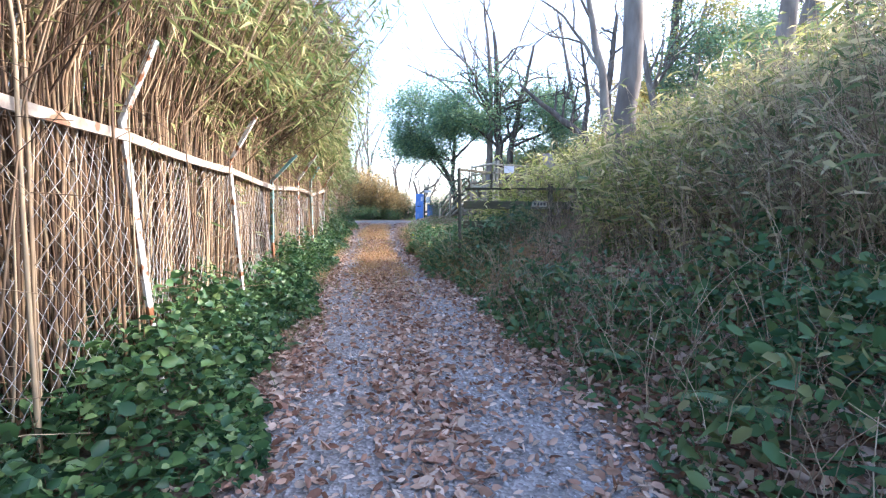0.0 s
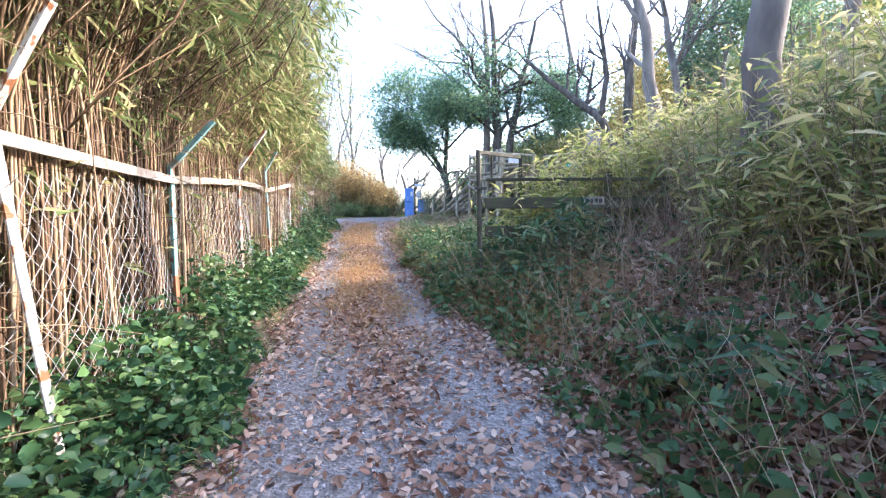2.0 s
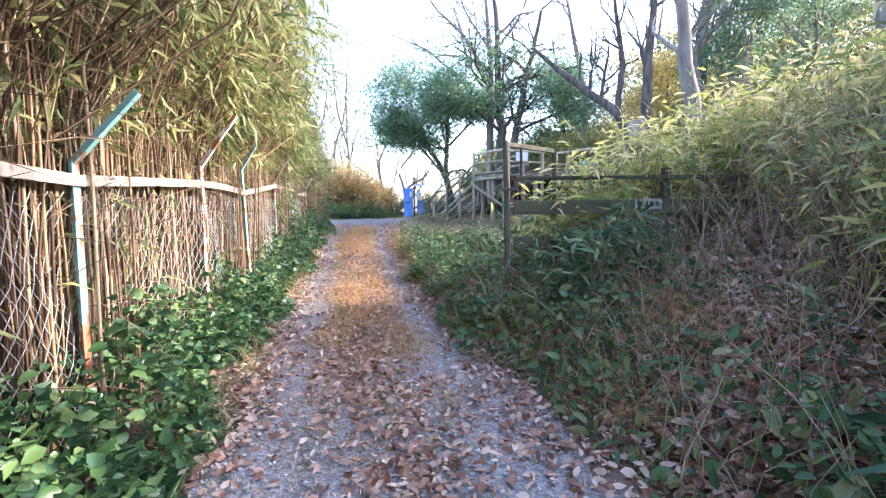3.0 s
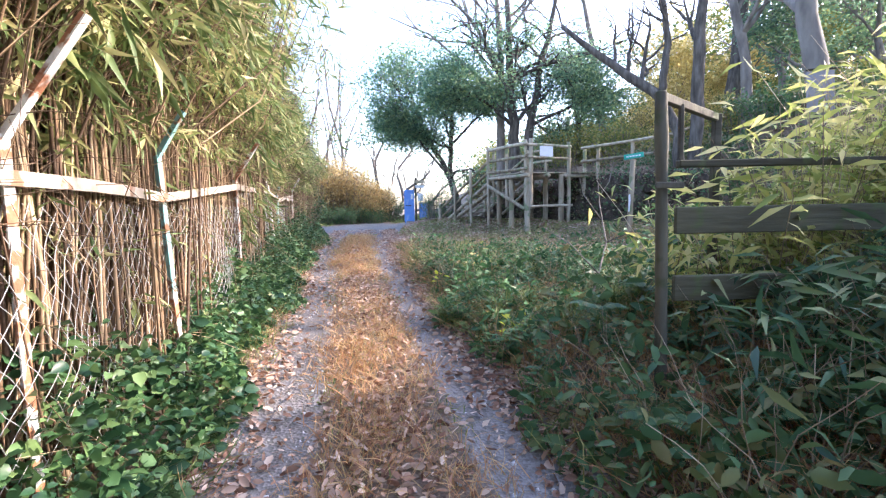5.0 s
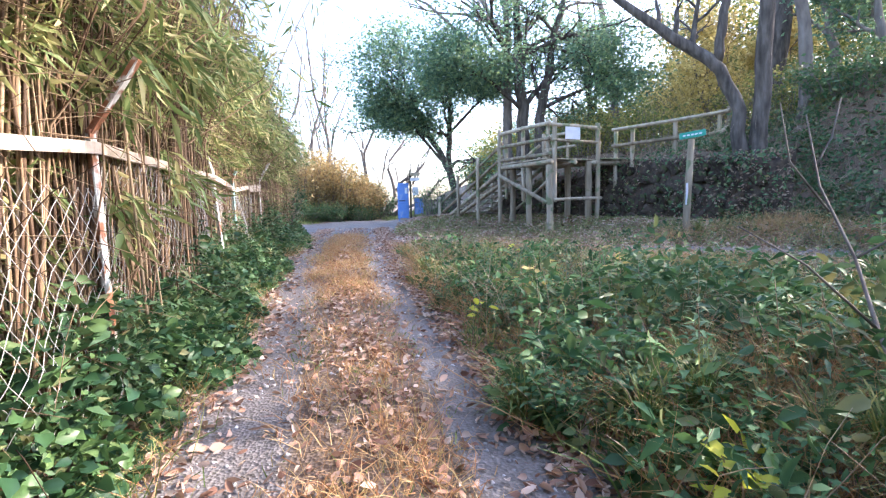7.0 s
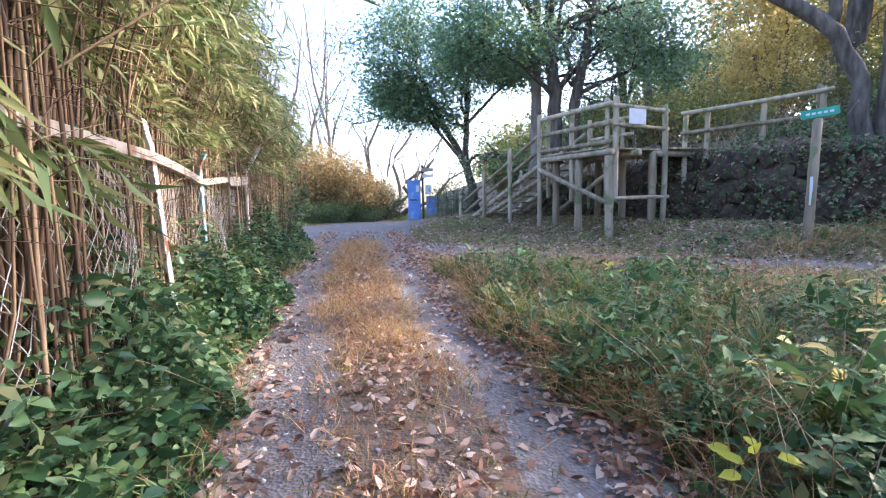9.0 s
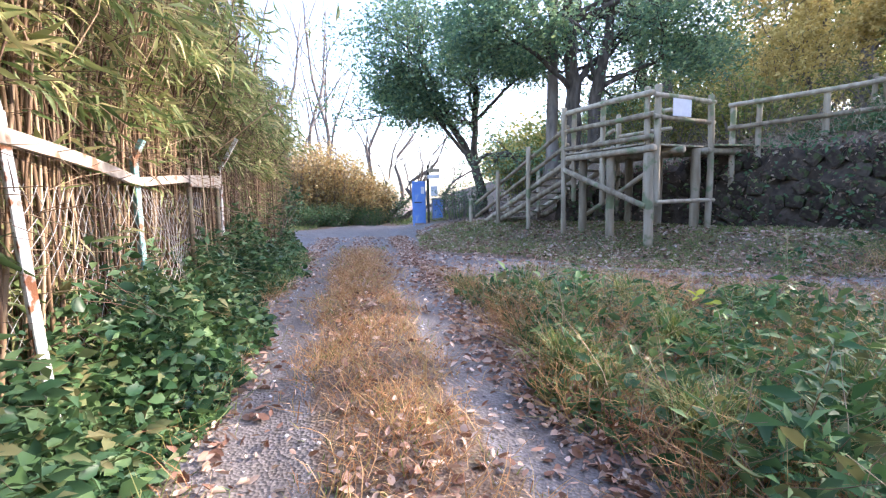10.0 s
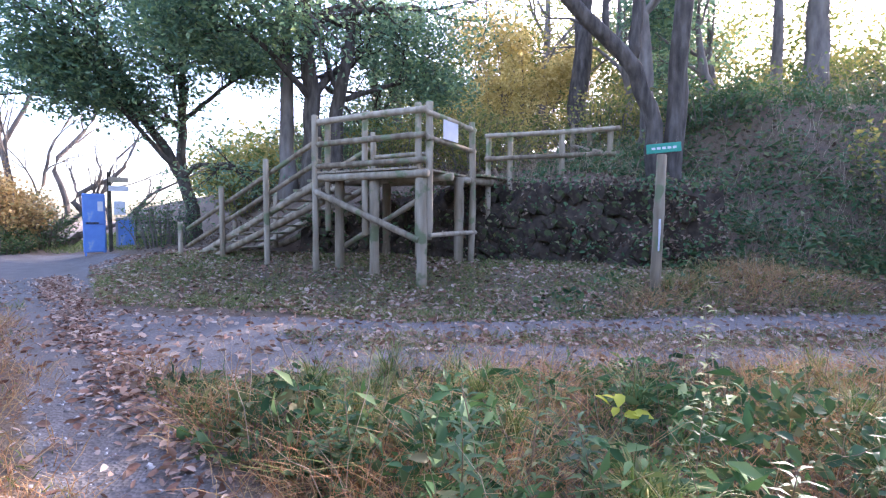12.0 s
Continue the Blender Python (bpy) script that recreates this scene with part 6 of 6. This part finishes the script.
# ---- single tall weeds ----
def tall_weed(h, seed, mat):
    rng = np.random.default_rng(seed)
    t = thing("tall_weed", (0, 0, 0), "upright leafy weed standing above the rough grass", "weed", "tall weeds by the track")
    s = np.linspace(0, 1, 7)
    p = np.stack([0.06 * s ** 2, 0.04 * np.sin(s * 2), h * s], -1)
    part("stem", mesh_of("stem", *tube(p, np.linspace(0.006, 0.002, 7), 6), M_STALK, True), t)
    n = 34
    q = np.linspace(0.2, 1, n)
    a = np.arange(n) * 2.4
    b = np.stack([np.interp(q, s, p[:, i]) for i in range(3)], -1)
    w = np.stack([np.cos(a), np.sin(a), np.full(n, 0.35)], -1)
    ln = (0.16 - 0.08 * q) * rng.uniform(0.8, 1.2, n)
    v, f = leaf_faces(b, w, np.tile([0, 0, 1.0], (n, 1)), ln, ln * 0.24, 0.15, 0.3)
    part("foliage", mesh_of("foliage", v, f, mat), t)
    return t


rng = np.random.default_rng(41)
kinds = [tall_weed(0.75, 1, M_WEED), tall_weed(0.95, 2, M_GRASS), tall_weed(0.6, 3, M_IVY)]
x, y = scatter(rng, 400, (-1.2, 5.5), (10.5, 19.0), lambda x, y: (right_cover(x, y) > 0.25) * (track_offset(x, y) > 1.5) * 0.3)
for i, (a, b) in enumerate(zip(x, y)):
    m = Matrix.Translation((a, b, at_ground(a, b) - 0.02)) @ Euler((rng.normal() * 0.12, rng.normal() * 0.12, rng.uniform(0, 6.28))).to_matrix().to_4x4()
    if i < 3:
        kinds[i].matrix_basis = m
    else:
        copy_thing(kinds[i % 3], m)


# ---- ferns, yellow saplings and a bent bare stem ----
def fern(seed):
    rng = np.random.default_rng(seed)
    t = thing("fern", (0, 0, 0), "green fern with arching feathered fronds", "fern", "ferns by the track")
    for k in range(7):
        a = k * 0.9 + rng.normal() * 0.15
        ln = rng.uniform(0.38, 0.6)
        s = np.linspace(0.02, 1, 22)
        d = np.array([math.cos(a), math.sin(a), 0])
        p = d * (ln * s)[:, None] * 0.85 + np.array([0, 0, 1.0]) * (ln * (0.85 * s - 0.75 * s ** 2))[:, None]
        side = np.array([-d[1], d[0], 0])
        b = np.repeat(p[2:], 2, 0)
        sg = np.tile([1.0, -1.0], len(p) - 2)[:, None]
        w = side * sg + d * 0.35 + np.array([0, 0, -0.1])
        q = np.repeat(s[2:], 2)
        L = 0.13 * np.sin(np.clip(q * 2.6 + 0.45, 0, np.pi)) + 0.012
        v, f = leaf_faces(b, w, np.tile([0, 0, 1.0], (len(b), 1)), L, L * 0.26, 0.05, 0.2)
        vs, fs = many_tubes(p[None], np.linspace(0.003, 0.001, 22)[None], 3)
        tri = np.concatenate([fs[:, [0, 1, 2]], fs[:, [0, 2, 3]]]) + len(v)
        part("frond", mesh_of("frond", np.concatenate([v, vs]), np.concatenate([f, tri]), M_WEED), t)
    return t


FERNS = [(0.85, 11.3, 1.1), (0.1, 9.75, 1.0), (0.75, 9.5, 1.2), (0.25, 10.9, 0.9), (1.35, 10.9, 1.1), (1.5, 8.0, 1.0), (1.25, 6.3, 1.1), (1.9, 5.2, 1.2), (1.5, 3.9, 1.0), (1.7, 2.6, 1.1), (-3.55, 15.7, 0.8), (-2.35, 5.9, 0.8), (-1.55, 4.6, 0.7), (-2.2, 7.9, 0.7), (-0.3, 17.6, 0.8), (0.9, 16.8, 0.9)]
first = fern(5)
for i, (a, b, s) in enumerate(FERNS):
    up = float(left_cover(a, b) if a < -1.4 else right_cover(a, b)) * 0.6
    m = Matrix.Translation((a, b, at_ground(a, b) + up)) @ Euler((0, 0, i * 1.3)).to_matrix().to_4x4() @ Matrix.Scale(s * 0.72, 4)
    if i == 0:
        first.matrix_basis = m
    else:
        copy_thing(first, m)


def sapling(x, y, h, n, seed, label, mat=M_LIME):
    rng = np.random.default_rng(seed)
    z = at_ground(x, y)
    t = thing("sapling", (x, y, z), label, "sapling")
    s = np.linspace(0, 1, 6)
    p = np.array([x, y, z - 0.02]) + np.stack([0.1 * s * rng.normal(), 0.1 * s * rng.normal(), h * s], -1)
    part("stem", mesh_of("stem", *tube(p, np.linspace(0.006, 0.002, 6), 6), M_STALK, True), t)
    for k in range(n):
        q = rng.uniform(0.55, 1.0)
        b = np.array([[np.interp(q, s, p[:, i]) for i in range(3)]])
        w = rand_dirs(1, 0.4, 0.1, rng)
        b = b + w * rng.uniform(0.02, 0.10)
        ln = np.array([rng.uniform(0.08, 0.13)])
        v, f = oval_faces(b, w, np.array([[0, 0, 1.0]]) + rng.normal(size=(1, 3)) * 0.3, ln, ln * 0.55)
        part("leaf", mesh_of("leaf", v, f, mat), t)


sapling(-0.28, 11.72, 0.36, 12, 1, "small sapling with bright yellow-green leaves in the weeds")
sapling(-0.05, 12.1, 0.22, 8, 2, "small sapling with bright yellow-green leaves in the weeds")
sapling(-0.40, 15.2, 0.62, 7, 3, "weed with yellowing broad leaves beside the track", M_YELLOW)
sapling(-0.15, 14.75, 0.68, 7, 4, "weed with yellowing broad leaves beside the track", M_YELLOW)
sapling(-0.80, 14.5, 0.45, 6, 5, "small sapling with bright yellow-green leaves in the weeds")
sapling(0.9, 15.6, 0.75, 7, 6, "weed with yellowing broad leaves beside the track", M_YELLOW)
sapling(0.35, 18.3, 0.5, 6, 7, "small sapling with bright yellow-green leaves in the weeds")


def bent_stem():
    t = thing("bare_sapling", (0.55, 11.6, at_ground(0.55, 11.6)), "pale bare sapling with a bent forked stem", "sapling")
    p = np.array([(0.20, 11.35, at_ground(0.2, 11.35) - 0.05), (0.45, 11.75, 0.62), (0.75, 12.25, 0.95), (0.97, 12.61, 1.25), (1.0, 12.9, 1.65), (1.01, 13.04, 2.1)])
    part("stem", mesh_of("stem", *tube(p, [0.013, 0.012, 0.011, 0.009, 0.007, 0.004], 7, True, 0.06), M_BARE, True), t)
    for a, b, c in (((0.98, 12.8, 1.5), (0.8, 12.9, 1.8), (0.72, 12.9, 2.15)), ((1.0, 12.95, 1.75), (1.15, 13.0, 1.95), (1.2, 13.0, 2.2)), ((0.75, 12.25, 0.95), (0.5, 12.4, 1.25), (0.2, 12.5, 1.45)), ((0.97, 12.6, 1.25), (1.4, 12.7, 1.4), (1.8, 12.9, 1.5))):
        part("twig", mesh_of("twig", *tube(np.array([a, b, c]), [0.008, 0.006, 0.003], 5), M_BARE, True), t)


bent_stem()


def tussock(seed):
    rng = np.random.default_rng(seed)
    t = thing("grass_tussock", (0, 0, 0), "arching tussock of long dark green grass blades", "grass", "tussocks among the weeds")
    n, m = 110, 5
    a = rng.uniform(0, 6.28, n)
    ln = rng.uniform(0.3, 0.62, n)
    s = np.linspace(0, 1, m)
    out = np.stack([np.cos(a), np.sin(a), np.zeros(n)], -1)
    lean = rng.uniform(0.3, 1.0, n)[:, None]
    p = out[:, None] * (ln[:, None] * lean * s ** 1.5)[..., None] + np.array([0, 0, 1.0]) * (ln[:, None] * (s - 0.75 * lean * s ** 2.4))[..., None]
    p = p + rng.normal(size=(n, 1, 3)) * np.array([0.04, 0.04, 0])
    side = np.cross(out, [0, 0, 1.0])[:, None] * (0.0045 * np.array([1, 1, 0.9, 0.6, 0.1]))[None, :, None]
    v = np.stack([p - side, p + side], 2).reshape(-1, 3)
    q = np.array([[2 * i, 2 * i + 1, 2 * i + 3, 2 * i + 2] for i in range(m - 1)])
    f = (q[None] + (np.arange(n) * 2 * m)[:, None, None]).reshape(-1, 4)
    tagged(part("tuft", mesh_of("tuft", v, f, M_GRASS), t), kind="stuff")
    return t


rng = np.random.default_rng(61)
kinds = [tussock(1), tussock(2)]
x, y = scatter(rng, 300, (-1.4, 5.0), (11.0, 20.5), lambda x, y: (right_cover(x, y) > 0.06) * 0.35)
for i, (a, b) in enumerate(zip(x, y)):
    m = Matrix.Translation((a, b, at_ground(a, b) + 0.3 * float(right_cover(a, b)))) @ Euler((0, 0, rng.uniform(0, 6.28))).to_matrix().to_4x4() @ Matrix.Scale(rng.uniform(0.7, 1.15), 4)
    if i < 2:
        kinds[i].matrix_basis = m
    else:
        copy_thing(kinds[i % 2], m)


# ---- bushy leafy weeds ----
def leafy_weed(h, seed, mat):
    """Several leaning stems with opposite rounded leaves."""
    rng = np.random.default_rng(seed)
    t = thing("leafy_weed", (0, 0, 0), "bushy weed with rounded green leaves beside the track", "weed", "bushy weeds by the track")
    for k in range(7):
        a = k * 0.9 + rng.normal() * 0.3
        hh = h * rng.uniform(0.65, 1.1)
        s = np.linspace(0, 1, 6)
        out = rng.uniform(0.15, 0.55) * hh
        p = np.stack([math.cos(a) * out * s ** 1.4, math.sin(a) * out * s ** 1.4, hh * s * (1 - 0.15 * s)], -1)
        stem = part("stem", mesh_of("stem", *tube(p, np.linspace(0.0045, 0.0015, 6), 5), M_STALK, True), t)
        n = 26
        q = np.repeat(np.linspace(0.22, 1, n // 2), 2)
        b = np.stack([np.interp(q, s, p[:, i]) for i in range(3)], -1)
        g = np.repeat(np.arange(n // 2) * 1.57, 2) + np.tile([0, np.pi], n // 2) + rng.normal(size=n) * 0.25
        w = np.stack([np.cos(g), np.sin(g), rng.uniform(-0.1, 0.5, n)], -1)
        b = b + unit(w) * 0.012
        ln = (0.105 - 0.05 * q) * rng.uniform(0.7, 1.25, n)
        v, f = oval_faces(b, w, np.tile([0, 0, 1.0], (n, 1)) + rng.normal(size=(n, 3)) * 0.2, ln, ln * 0.56, 0.12, 0.25)
        part("foliage", mesh_of("foliage", v, f, mat), stem)
    return t


rng = np.random.default_rng(71)
kinds = [leafy_weed(0.52, 1, M_WEED_BROAD), leafy_weed(0.42, 2, M_WEED), leafy_weed(0.62, 3, M_WEED_BROAD)]
x, y = scatter(rng, 420, (-1.6, 4.6), (10.4, 19.2), lambda x, y: (right_cover(x, y) > 0.08) * np.clip(1.3 - 0.25 * track_offset(x, y), 0.15, 1) * (0.3 + 0.7 * lump(x * 0.9, y * 0.8)) * (1 - 0.85 * ramp01(14.5, 16.5, y)))
for i, (a, b) in enumerate(zip(x, y)):
    m = Matrix.Translation((a, b, at_ground(a, b) - 0.01)) @ Euler((rng.normal() * 0.08, rng.normal() * 0.08, rng.uniform(0, 6.28))).to_matrix().to_4x4() @ Matrix.Scale(rng.uniform(0.7, 1.15), 4)
    if i < 3:
        kinds[i].matrix_basis = m
    else:
        copy_thing(kinds[i % 3], m)
